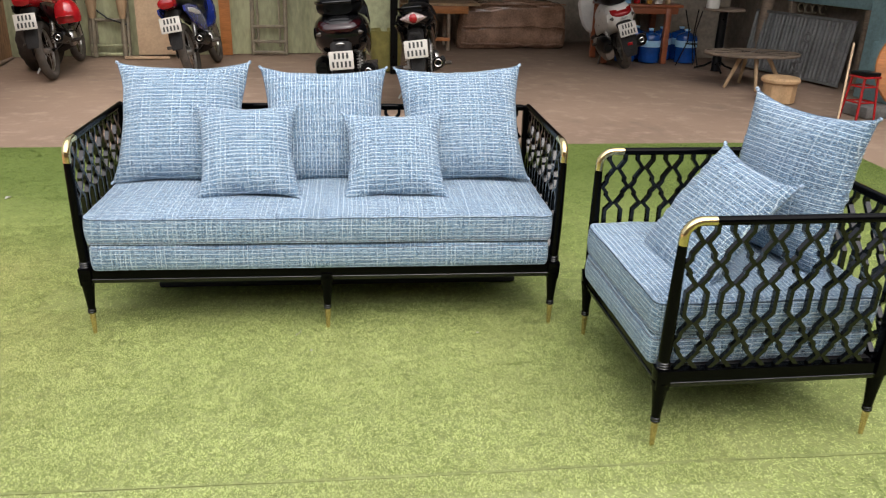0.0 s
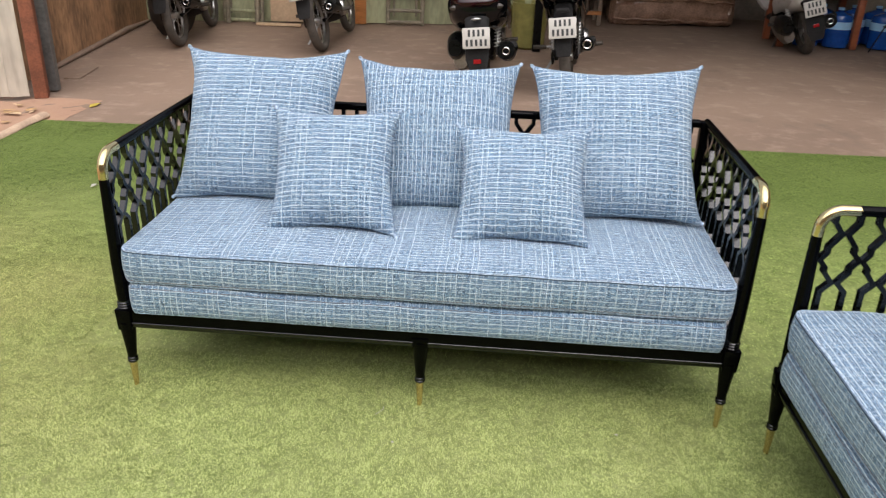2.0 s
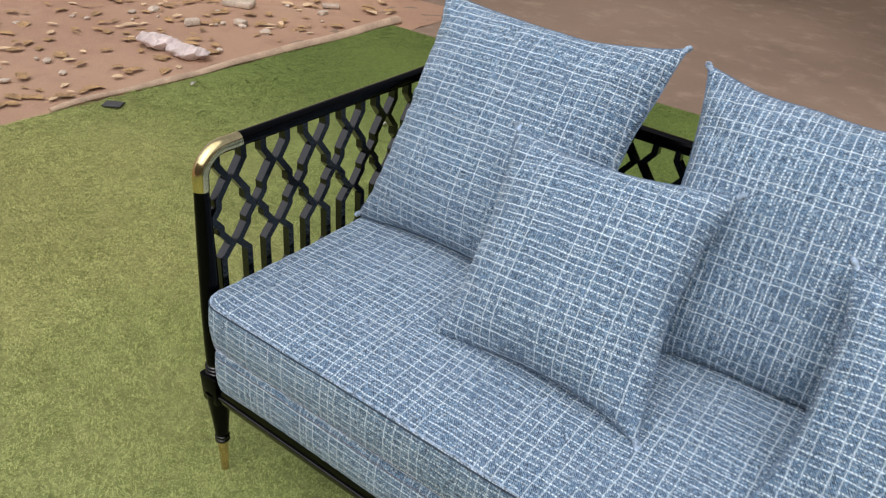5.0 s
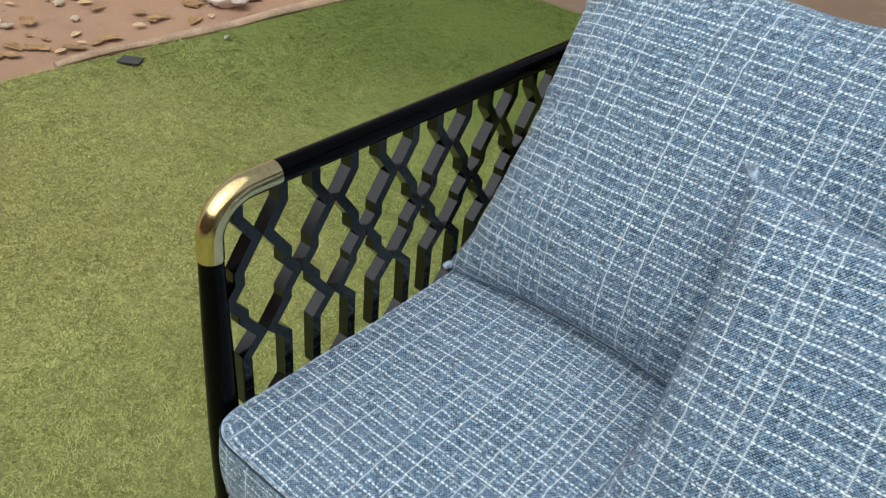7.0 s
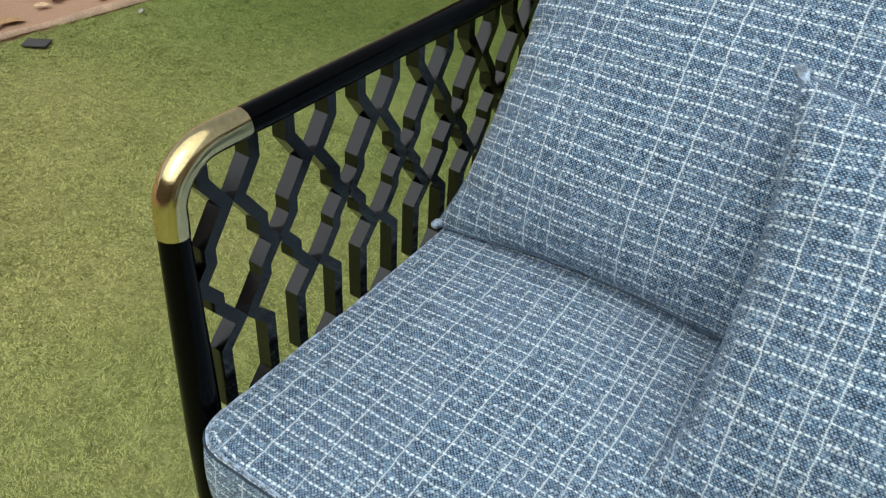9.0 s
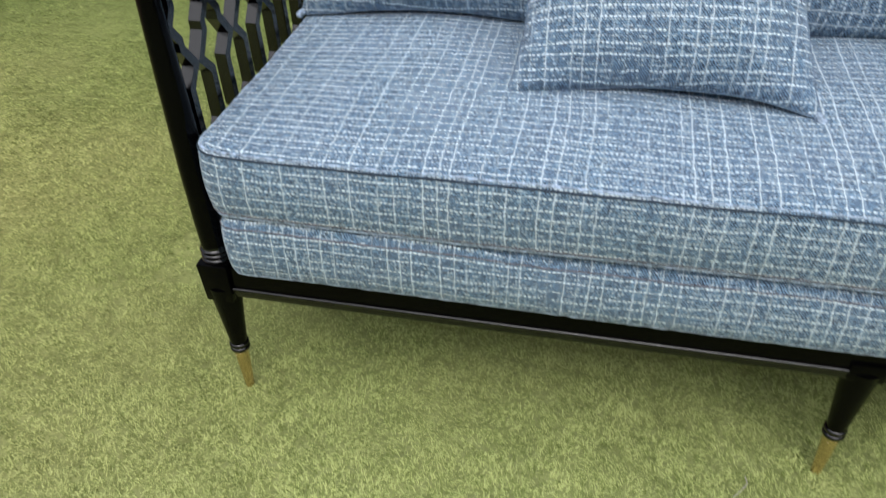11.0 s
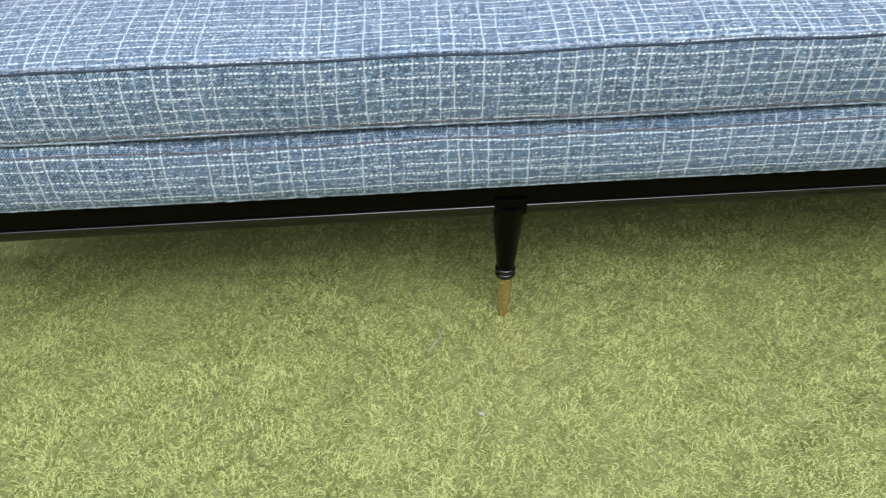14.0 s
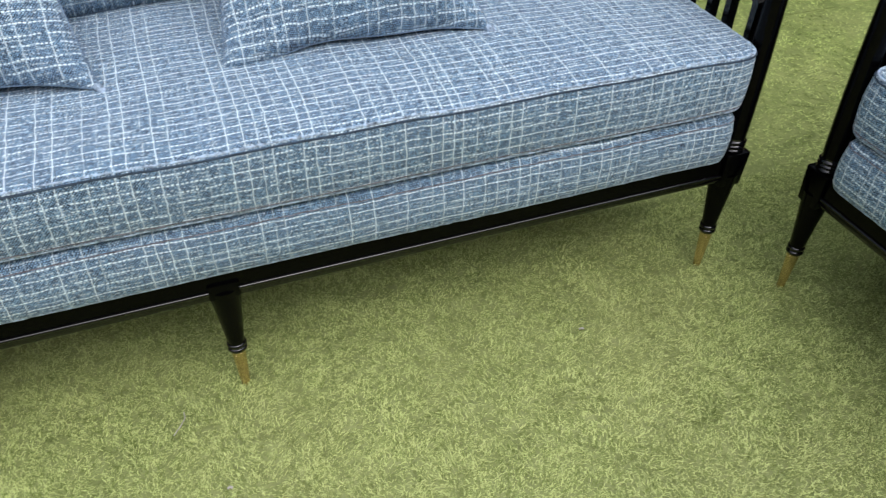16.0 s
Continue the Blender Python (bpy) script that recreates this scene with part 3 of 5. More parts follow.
turf_strip(lambda x: TURF_NEAR, lambda x: seam_y(SEAM_A, x) - 0.003)
turf_strip(lambda x: seam_y(SEAM_A, x) + 0.003, lambda x: seam_y(SEAM_B, x) - 0.0015)
turf_strip(lambda x: seam_y(SEAM_B, x) + 0.0015, far_edge)


def patches(rng, x, y, cell, x0, y0, x1, y1):
    """Smooth random values in 0..1 at the points, with knots a cell apart."""
    g = rng.random((int((x1 - x0) / cell) + 3, int((y1 - y0) / cell) + 3))
    a, b = (x - x0) / cell, (y - y0) / cell
    i, j = a.astype(int), b.astype(int)
    f, h = a - i, b - j
    f, h = f * f * (3 - 2 * f), h * h * (3 - 2 * h)
    return (g[i, j] * (1 - f) + g[i + 1, j] * f) * (1 - h) + (g[i, j + 1] * (1 - f) + g[i + 1, j + 1] * f) * h


def blades(x0, x1, y0, y1, per_m2, tall, wide, seed, lift=0.35):
    """Curled plastic blades that lean together in tufts; each is a bent strip that ends in a point."""
    rng = np.random.default_rng(seed)
    n = int((x1 - x0) * (y1 - y0) * per_m2)
    x, y = rng.uniform(x0, x1, n), rng.uniform(y0, y1, n)
    keep = (y < 2.845 + 0.03 * x) & (x > TURF_LEFT - 0.02 + 0.02 * (y - 0.7))
    for s in (SEAM_A, SEAM_B):
        line = s + 0.012 * np.sin(1.3 * x + s)
        keep &= np.abs(y - line) > (0.009 if s < 0 else 0.005)
    box4 = (x0, y0, x1, y1)
    tuft = patches(rng, x, y, 0.016, *box4)
    keep &= rng.random(n) < 0.35 + 0.9 * tuft
    x, y, tuft = x[keep], y[keep], tuft[keep]
    n = len(x)
    turn = 9.0 * patches(rng, x, y, 0.045, *box4) + rng.normal(0, 1.2, n)
    curl = rng.normal(0, 0.9, n)
    reach = tall * rng.uniform(0.5, 1.3, n)
    rise = lift * tall * rng.uniform(0.5, 1.2, n) * (0.6 + 0.7 * tuft)
    w = wide * rng.uniform(0.6, 1.3, n) / 2
    ca, sa = np.cos(turn), np.sin(turn)
    cb, sb = np.cos(turn + curl), np.sin(turn + curl)
    mx, my = x + 0.45 * reach * ca, y + 0.45 * reach * sa
    tx, ty = mx + 0.65 * reach * cb, my + 0.65 * reach * sb
    z0 = np.full(n, 0.002)
    zm, zt = 0.003 + rise, 0.003 + rise * rng.uniform(0.45, 1.1, n)
    root = [(x - w * sa, y + w * ca, z0), (x + w * sa, y - w * ca, z0)]
    if wide > 0.0028:
        ring = root + [(tx, ty, zm)]
        order, first = [0, 1, 2], [0]
    else:
        ring = root + [(mx + w * sb, my - w * cb, zm), (mx - w * sb, my + w * cb, zm), (tx, ty, zt)]
        order, first = [0, 1, 2, 3, 3, 2, 4], [0, 4]
    co = np.stack([np.stack(p, 1) for p in ring], 1).astype(np.float32)
    me = bpy.data.meshes.new("turf_blades")
    k, m = len(ring), len(order)
    me.vertices.add(k * n)
    me.vertices.foreach_set("co", co.ravel())
    me.loops.add(m * n)
    each = np.arange(n, dtype=np.int32)[:, None]
    me.loops.foreach_set("vertex_index", (each * k + np.array(order, dtype=np.int32)).ravel())
    me.polygons.add(len(first) * n)
    me.polygons.foreach_set("loop_start", (each * m + np.array(first, dtype=np.int32)).ravel())
    me.update(calc_edges=True)
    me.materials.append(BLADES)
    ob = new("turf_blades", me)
    ob.parent = turf
    return tagged(ob, "short curly plastic grass blades", kind="stuff")


blades(-1.15, 1.25, -0.62, 0.2, 160000, 0.010, 0.0014, 1, 0.45)
blades(-1.5, -1.15, -0.8, 0.4, 140000, 0.009, 0.0016, 6)
blades(-1.15, 1.25, -1.0, -0.62, 110000, 0.010, 0.002, 7)
blades(-2.8, -1.5, -1.1, 1.2, 80000, 0.0085, 0.0025, 2, 0.3)
blades(-2.8, -1.5, 1.2, 2.9, 50000, 0.009, 0.0032, 9)
blades(-1.5, -0.9, 0.4, 1.2, 85000, 0.0085, 0.0023, 10)
blades(-0.9, 3.75, 0.4, 2.95, 28000, 0.010, 0.0042, 3, 0.28)
blades(-1.5, -0.9, 1.2, 2.95, 40000, 0.009, 0.0036, 11)
blades(-1.15, 1.25, 0.2, 0.4, 40000, 0.010, 0.003, 8)
blades(1.25, 3.75, -1.0, 0.4, 40000, 0.010, 0.0036, 4, 0.28)
blades(-2.8, 3.75, -2.6, -1.0, 30000, 0.011, 0.0040, 5, 0.25)

# rolled backing along the turf's outer edge
pts = [(left_edge(0.75 + k * 0.1) - 0.03 - 0.006 * math.sin(k * 0.7), 0.75 + k * 0.1, 0.006 + 0.008 * noise.noise(Vector((k * 0.4, 0, 0)))) for k in range(22)]
border = part("turf_edge_roll", tube(pts, [0.014 + 0.0011 * k + 0.006 * noise.noise(Vector((k * 0.5, 1, 0))) for k in range(22)], 12, squash=0.7), TANFELT)
tagged(border, "tan rolled backing along the turf edge", "turf edge", kind="structure")


def wall(name, a, b, z0, z1, thick, material, label, wave=0.0, pitch=0.09):
    """An upright wall from a to b, flat or of corrugated sheet."""
    a, b = Vector((*a, 0)), Vector((*b, 0))
    d = (b - a)
    length = d.length
    d.normalize()
    n = Vector((-d.y, d.x, 0))
    bm = bmesh.new()
    steps = max(1, int(length / pitch * 6)) if wave else 1
    cols = []
    for k in range(steps + 1):
        s = length * k / steps
        w = 0.0
        if wave:
            ph = (s / pitch) % 1.0
            w = wave * max(-1, min(1, 2.2 * math.sin(2 * math.pi * ph)))
        p = a + d * s + n * w
        q = p + n * thick
        cols.append([bm.verts.new((p.x, p.y, z0)), bm.verts.new((p.x, p.y, z1)), bm.verts.new((q.x, q.y, z1)), bm.verts.new((q.x, q.y, z0))])
    for c0, c1 in zip(cols, cols[1:]):
        for j in range(4):
            bm.faces.new((c0[j], c0[(j + 1) % 4], c1[(j + 1) % 4], c1[j]))
    bm.faces.new(cols[0])
    bm.faces.new(cols[-1][::-1])
    bmesh.ops.recalc_face_normals(bm, faces=bm.faces)
    return tagged(part(name, bm, material, smooth=bool(wave)), label, "wall", kind="structure")


wall("wall_back", (0.62, 7.97), (-4.1, 7.06), 0, 3.6, 0.1, GREENWALL, "dull green painted sheet wall at the back of the shed", 0.012, 0.3)
wall("wall_left", (-3.97, 7.2), (-3.46, 3.6), 0.0, 3.6, 0.06, BROWNWALL, "stained rusty brown sheet wall of the shed")
wall("wall_deep", (5.2, 9.4), (0.5, 9.4), 0, 3.6, 0.12, CEMENT, "dim bare cement wall deep inside the shed")
wall("wall_step", (0.56, 9.4), (0.56, 7.99), 0, 3.6, 0.1, CEMENT, "dim cement return wall inside the shed")
wall("wall_pier", (5.0, 7.85), (3.8, 7.85), 0, 3.6, 0.2, CEMENT, "stained bare cement wall behind the table")
# the side wall's near end is an unseen extension that darkens the right
wall("wall_right", (5.9, 0.5), (5.55, 9.4), 0, 3.6, 0.12, CEMENT, "grimy cement side wall of the shed, run forward unseen to darken the right")

# unseen walls added to hold back low light from behind and the right
wall("light_block_near", (8.0, -7.0), (-9.0, -7.0), -0.02, 4.5, 0.15, CEMENT, "unseen plain cement wall added to cut low light into the yard")
wall("light_block_side", (6.6, -7.0), (6.6, 0.6), -0.02, 4.5, 0.15, CEMENT, "unseen plain cement side wall added to cut light from the right")

# kerb at the foot of the brown wall
bm = box(0.07, 3.0, 0.06, (0, 0, 0.02), 0.02)
bmesh.ops.subdivide_edges(bm, edges=bm.edges, cuts=3, use_grid_fill=True)
for v in bm.verts:
    v.co.z *= 0.7 + 0.9 * noise.noise(Vector((3.0, v.co.y * 3, 0)))
kerb_at = pose(-3.66, 5.5, 0, 0, 0, 8)
tagged(part("baseboard", bm, CONCRETE, at=kerb_at), "broken dirty strip along the wall foot", "baseboard", kind="structure")

# rusted-out gaps above the kerb
holes = thing("rusted_gap", kerb_at, "dark rusted-out gaps along the foot of the brown wall", "wall gap")
holes["kind"] = "structure"
for y, l, z in ((-1.15, 0.34, 0.075), (-0.72, 0.26, 0.09), (-0.3, 0.42, 0.1), (0.12, 0.2, 0.12), (0.42, 0.24, 0.1)):
    bm = box(0.02, l, 0.05, (0, 0, 0), 0.012)
    bmesh.ops.subdivide_edges(bm, edges=bm.edges, cuts=3, use_grid_fill=True)
    for v in bm.verts:
        v.co += noise.noise_vector(v.co * 14 + Vector((y, 0, 0))) * 0.02
    part("gap", bm, MARK, holes, at=pose(-0.07, y, z))

# roof over the shed; its unseen front edge slants forward to darken the right
bm = bmesh.new()
n = 150
rows = []
for k in range(n + 1):
    x = -4.1 + 10.2 * k / n
    w = 0.02 * math.sin(2 * math.pi * x / 0.2)
    e = 5.4 - 1.9 * min(1.0, max(0.0, (x + 0.6) / 2.6))
    rows.append([bm.verts.new((x, e, 3.1 + w)), bm.verts.new((x, 9.7, 3.7 + w)), bm.verts.new((x, 9.7, 3.73 + w)), bm.verts.new((x, e, 3.13 + w))])
for a, b in zip(rows, rows[1:]):
    for j in range(4):
        bm.faces.new((a[j], a[(j + 1) % 4], b[(j + 1) % 4], b[j]))
bmesh.ops.recalc_face_normals(bm, faces=bm.faces)
tagged(part("roof", bm, ROOFM), "corrugated sheet roof over the open shed", "roof", kind="structure")


def fence_panel(at, rz, width, label):
    """One cream corrugated sheet of the yard fence."""
    bm = bmesh.new()
    n = int(width / 0.012)
    cols = []
    for k in range(n + 1):
        x = width * k / n
        ph = (x / 0.125) % 1.0
        y = -0.012 * max(0, min(1, 2.5 * math.sin(2 * math.pi * ph) + 0.4))
        cols.append([bm.verts.new((x, y, 0.02)), bm.verts.new((x, y, 2.3)), bm.verts.new((x, y + 0.003, 2.3)), bm.verts.new((x, y + 0.003, 0.02))])
    for a, b in zip(cols, cols[1:]):
        for j in range(4):
            bm.faces.new((a[j], a[(j + 1) % 4], b[(j + 1) % 4], b[j]))
    bmesh.ops.recalc_face_normals(bm, faces=bm.faces)
    ob = part("fence_panel", bm, CREAM, at=pose(*at, 0, 0, rz))
    return tagged(ob, label, "fence", "fence panels", "structure")


for k in range(4):
    s = 0.03 + k * 0.98
    fence_panel((-3.07 - 0.94 * s, 3.27 - 0.342 * s, 0), 180 + 20, 0.98, "cream painted corrugated sheet fence with dusty foot")
tagged(part("post", box(0.09, 0.09, 2.6, (0, 0, 1.3), 0.008), RUST, at=pose(-3.05, 3.33, 0, 0, 0, 20)), "rusty red steel fence post", "post", kind="structure")
tagged(part("post", box(0.08, 0.07, 2.8, (0, 0, 1.4), 0.01), GREYM, at=pose(-3.09, 3.56, 0, 0, 0, 8)), "pale grey steel post of the shed", "post", kind="structure")
tagged(part("post", lathe([(0.075, 0), (0.07, 1.6), (0.075, 3.3)], 14), OLDWOOD, at=pose(5.02, 6.75, 0, 0, 2, 0)), "rough round timber roof post", "post", kind="structure")
tagged(part("post", box(0.12, 0.1, 3.2, (0, 0, 1.6), 0.01), OLDWOOD, at=pose(5.46, 5.2, 0, 0, 3, 0)), "rough timber post beside the door", "post", kind="structure")

# ---- sofa and armchair ----
ARM_Z, ARM_R = 0.736, 0.0135
LEAN_OUT = 0.011


def leg(parent, x, y):
    """A turned tapering leg with a brass ferrule."""
    ob = part("leg", lathe([(0.0118, 0.086), (0.0132, 0.108), (0.0185, 0.165), (0.0248, 0.224)], 24), LACQUER, parent, at=pose(x, y, 0))
    for z in (0.0915, 0.1005):
        part("ring", lathe([(0.0115, z - 0.0045), (0.0138, z - 0.0036), (0.0151, z - 0.0015), (0.0153, z), (0.0151, z + 0.0015), (0.0138, z + 0.0036), (0.0115, z + 0.0045)], 24), RIDGE, ob, "glossy turned ring")
    part("ferrule", lathe([(0.0055, 0.0), (0.007, 0.003), (0.0085, 0.03), (0.0112, 0.083), (0.0116, 0.087)], 24), BRUSHED, ob, "tapered brass foot ferrule")
    return ob


def front_post(parent, x, sx, back):
    """A round post that leans out and back a little and carries the arm."""
    prof = [(0.0172, 0.268)]
    for z in (0.2725, 0.2805, 0.2885):
        prof += [(0.0176, z - 0.0036), (0.0196, z - 0.0022), (0.0205, z), (0.0196, z + 0.0022), (0.0176, z + 0.0036)]
    prof.append((0.0172, 0.295))
    part("collar", lathe(prof, 22), RIDGE, parent, at=pose(x, 0.0, 0))
    pts, radii = [], []
    for f, r in ((0.0, 0.0172), (0.1, 0.0182), (0.35, 0.0185), (0.7, 0.016), (1.0, 0.0132)):
        pts.append((x + sx * LEAN_OUT * f, back * f, 0.294 + (0.655 - 0.294) * f))
        radii.append(r)
    part("post", tube(pts, radii, 22), LACQUER, parent)
    bm = box(0.046, 0.046, 0.068, (0, 0, 0.236), 0.003)
    for v in bm.verts:
        if v.co.z < 0.225:
            v.co.x *= 0.9
            v.co.y *= 0.9
    part("corner_block", bm, LACQUER, parent, at=pose(x, 0.0, 0))


def arm_top(parent, x, sx, depth, back):
    """The arm's rail with the brass elbow at its front."""
    r, top = ARM_R, ARM_Z - ARM_R
    bend = 0.05
    xa, y0 = x + sx * LEAN_OUT, back
    elbow = [(xa, y0, 0.655), (xa, y0 + 0.001, top - bend)]
    for k in range(1, 8):
        a = radians(90 * k / 8)
        elbow.append((xa, y0 + bend - bend * math.cos(a), top - bend + bend * math.sin(a)))
    elbow += [(xa, y0 + bend, top), (xa, y0 + 0.085, top)]
    part("brass_elbow", tube(elbow, [r + 0.0005] * len(elbow), 20), BRASS, parent, "polished brass corner sleeve")
    part("arm_rail", tube([(xa, y0 + 0.085, top), (xa, depth * 0.6, top), (xa, depth + 0.012, top)], r, 18), LACQUER, parent)


LEVELS = [(0.0, 0.28), (0.045, 0.28), (0.112, 0.07), (0.187, 0.31), (0.22, 0.31), (0.262, 0.455), (0.308, 0.29), (0.333, 0.29), (0.398, 0.07), (0.45, 0.285), (0.605, 0.285), (0.66, 0.07), (0.725, 0.3), (0.755, 0.3), (0.803, 0.455), (0.843, 0.29), (0.868, 0.29), (0.93, 0.07), (0.985, 0.28), (1.0, 0.28)]


def lattice(parent, length, columns, z0, z1, to3):
    """Pairs of zigzag strands that cross within a column and touch the next column's."""
    pitch = length / columns
    for c in range(columns):
        for s in (-1, 1):
            path = []
            for f, off in LEVELS:
                path.append(((c + 0.5 + s * off) * pitch, z1 + (z0 - z1) * f))
            part("lattice_strand", ribbon(path, 0.0124, 0.0165, to3), LATTICE, parent, smooth=False)


def rail(parent, a, b, name="rail"):
    """A seat rail: a board with a bead along its lower edge."""
    a, b = Vector(a), Vector(b)
    d = b - a
    rz = math.degrees(math.atan2(d.y, d.x))
    mid = (a + b) / 2
    bm = box(d.length, 0.03, 0.04, (0, 0, 0.2445), 0.002)
    ob = part(name, bm, LACQUER, parent, at=pose(mid.x, mid.y, 0, 0, 0, rz), smooth=False)
    bm = box(d.length, 0.034, 0.011, (0, 0, 0.2175), 0.002)
    for side in (-1, 1):
        tube([(-d.length / 2, side * 0.0158, 0.2255), (d.length / 2, side * 0.0158, 0.2255)], 0.0034, 12, bm=bm)
    part("bead", bm, RIDGE, ob)
    return ob


def settee(m, half, depth, name, label, category, columns, middle, back=0.011):
    """The black frame: half is half the distance between its front legs."""
    ob = thing(name, m, label, category)
    xs = [-half, half] + ([0.0] if middle else [])
    for x in xs:
        leg(ob, x, 0.0)
        leg(ob, x, depth)
    for x, sx in ((-half, -1), (half, 1)):
        front_post(ob, x, sx, back)
        arm_top(ob, x, sx, depth, back)
        part("back_post", box(0.038, 0.038, ARM_Z - 0.226, (0, 0, (ARM_Z + 0.222) / 2 - 0.004), 0.005), LACQUER, ob, at=pose(x + sx * 0.006, depth, 0))
        rail(ob, (x, 0.023, 0), (x, depth - 0.019, 0), "side_rail")
        span = depth - 0.012 - 0.019
        lattice(ob, 6 * min(0.104, span / 6), 6, 0.262, ARM_Z - 0.024, lambda a, b, c, x=x, sx=sx: (x + sx * LEAN_OUT * (b - 0.27) / 0.45 + c, 0.012 + a + 0.6 * back * (b - 0.27) / 0.45 * (1 - a / span), b))
    for x in ([0.0] if middle else []):
        part("corner_block", box(0.046, 0.036, 0.03, (0, 0, 0.226), 0.004), LACQUER, ob, at=pose(x, -0.002, 0))
    rail(ob, (-half + 0.023, 0.0, 0), (half - 0.023, 0.0, 0), "front_rail")
    rail(ob, (-half + 0.019, depth, 0), (half - 0.019, depth, 0), "back_rail")
    part("top_rail", box(2 * half - 0.02, 0.028, 0.026, (0, depth, ARM_Z - 0.0145), 0.009, seg=3), LACQUER, ob)
    ends = [-half + 0.009] + ([-0.209, 0.209] if middle else []) + [half - 0.009]
    for x0, x1, n in zip(ends, ends[1:], columns):
        lattice(ob, x1 - x0 - 0.02, n, 0.262, ARM_Z - 0.024, lambda a, b, c, x0=x0: (x0 + 0.01 + a, depth + c, b))
    for x in ends[1:-1]:
        part("back_stile", box(0.02, 0.024, ARM_Z - 0.288, (x, depth, (ARM_Z + 0.236) / 2), 0.003), LACQUER, ob)
    part("seat_deck", box(2 * half - 0.03, depth - 0.02, 0.018, (0, depth / 2, 0.25), 0.003), LINING_SHADE, ob, "dark cloth deck under the cushions")
    return ob


def seat_cushion(m, lx, ly, lz, crown, seed, label, name="seat_cushion"):
    ob = thing(name, m, label, "cushion")
    corded = name == "seat_cushion"
    r = 0.009 if corded else 0.011
    bend = cushion_form(lx, ly, lz, r, 0.034 if corded else 0.022, crown, 0.005, 0.007, seed)
    part("cover", soft_box(lx, ly, lz, r, bend, (int(lx / 0.02), 28, 5), seed), FABRIC, ob)
    part("welt", welt(lx, ly, lz, bend, 0.004, 0.0022, -0.001, 0.001, seed), PALESEAM, ob, "frayed pale bottom seam")
    if corded:
        part("welt", welt(lx, ly, lz, bend, lz - 0.003, 0.0019, 0.0, 0.0012, seed + 2), PALESEAM, ob, "rough pale corded top seam")
        part("fray", welt(lx, ly, lz, bend, 0.0095, 0.0009, 0.0, 0.0012, seed + 5), FRAY, ob, "brown frayed thread along the lower seam")
        # dark blue cord stands in for the shade in the groove below the seam
        part("seam", welt(lx, ly, lz, bend, lz - 0.0075, 0.0016, 0.0, 0.0004, seed + 2), GROOVE_SHADE, ob, "dark line painting the shaded groove under the top seam")
    else:
        part("fray", welt(lx, ly, lz, bend, lz - 0.011, 0.001, 0.0, 0.0014, seed + 5), FRAY, ob, "brown frayed thread along the upper seam")
    return ob


FRAY = plain("brown_frayed_thread", (0.15, 0.14, 0.165), 0.95, vary=0.8, scale=140, bump=0.5)
GROOVE_SHADE = plain("dark_blue_groove_shade", (0.035, 0.055, 0.085), 0.9, vary=0.45, scale=90, bump=0.4)
HALF, DEPTH = 0.862, 0.675
sofa = settee(pose(0, 0, 0), HALF, DEPTH, "sofa", "black lacquered three-seat sofa frame with lattice sides and brass feet", "sofa", (6, 4, 6), True)
seat_cushion(pose(0, DEPTH / 2 - 0.026, 0.2635), 1.664, DEPTH + 0.004, 0.0935, 0.008, 1.0, "lower blue tweed seat pad on the sofa frame", "seat_pad")
seat_cushion(pose(0, DEPTH / 2 - 0.026, 0.3635), 1.686, DEPTH + 0.01, 0.1035, 0.012, 2.0, "thick blue tweed sofa seat cushion with corded edges")

BIG, SMALL = "large blue tweed back cushion with pointed corners on the sofa", "small blue tweed throw cushion leaning on the back cushions"
pillow(stand((-0.852, 0.645, 0.9), (-0.323, 0.63, 0.908), (-0.845, 0.385, 0.474)), 0.535, 0.508, 0.18, 1.3, BIG, "sofa back cushions", False)
pillow(stand((-0.277, 0.64, 0.886), (0.241, 0.66, 0.886), (-0.265, 0.385, 0.472)), 0.525, 0.497, 0.18, 4.1, BIG, "sofa back cushions")
pillow(stand((0.284, 0.65, 0.886), (0.817, 0.64, 0.906), (0.29, 0.385, 0.472)), 0.535, 0.506, 0.18, 7.7, BIG, "sofa back cushions", False)
pillow(stand((-0.47, 0.395, 0.776), (-0.11, 0.42, 0.778), (-0.492, 0.168, 0.472)), 0.388, 0.388, 0.14, 2.6, SMALL, "sofa throw cushions", False, 0.85, 0.035)
pillow(stand((0.068, 0.4, 0.743), (0.46, 0.388, 0.757), (0.068, 0.158, 0.472)), 0.402, 0.375, 0.14, 9.2, SMALL, "sofa throw cushions", False, 0.85)

CHAIR_M = pose(0.985, -0.46, 0, 0, 0, -88.4)
CHALF, CDEPTH = 0.355, 0.682
settee(CHAIR_M, CHALF, CDEPTH, "armchair", "black lacquered armchair frame with lattice sides and brass elbows", "armchair", (6,), False, 0.0)
seat_cushion(CHAIR_M @ pose(0, CDEPTH / 2 - 0.026, 0.2635), 0.648, CDEPTH + 0.006, 0.0935, 0.008, 3.0, "lower blue tweed seat pad on the armchair frame", "seat_pad")
seat_cushion(CHAIR_M @ pose(0, CDEPTH / 2 - 0.026, 0.3635), 0.668, CDEPTH + 0.012, 0.1035, 0.012, 4.0, "thick blue tweed armchair seat cushion with corded edges")
pillow(stand((1.475, -0.185, 0.955), (1.595, -0.645, 0.952), (1.4, -0.205, 0.474)), 0.5, 0.5, 0.18, 5.5, "large blue tweed cushion standing in the armchair", "armchair cushions", False)
pillow(stand((1.315, -0.37, 0.765), (1.355, -0.765, 0.745), (1.085, -0.24, 0.474)), 0.42, 0.45, 0.14, 6.4, "small blue tweed cushion tilted in the armchair", "armchair cushions", False)

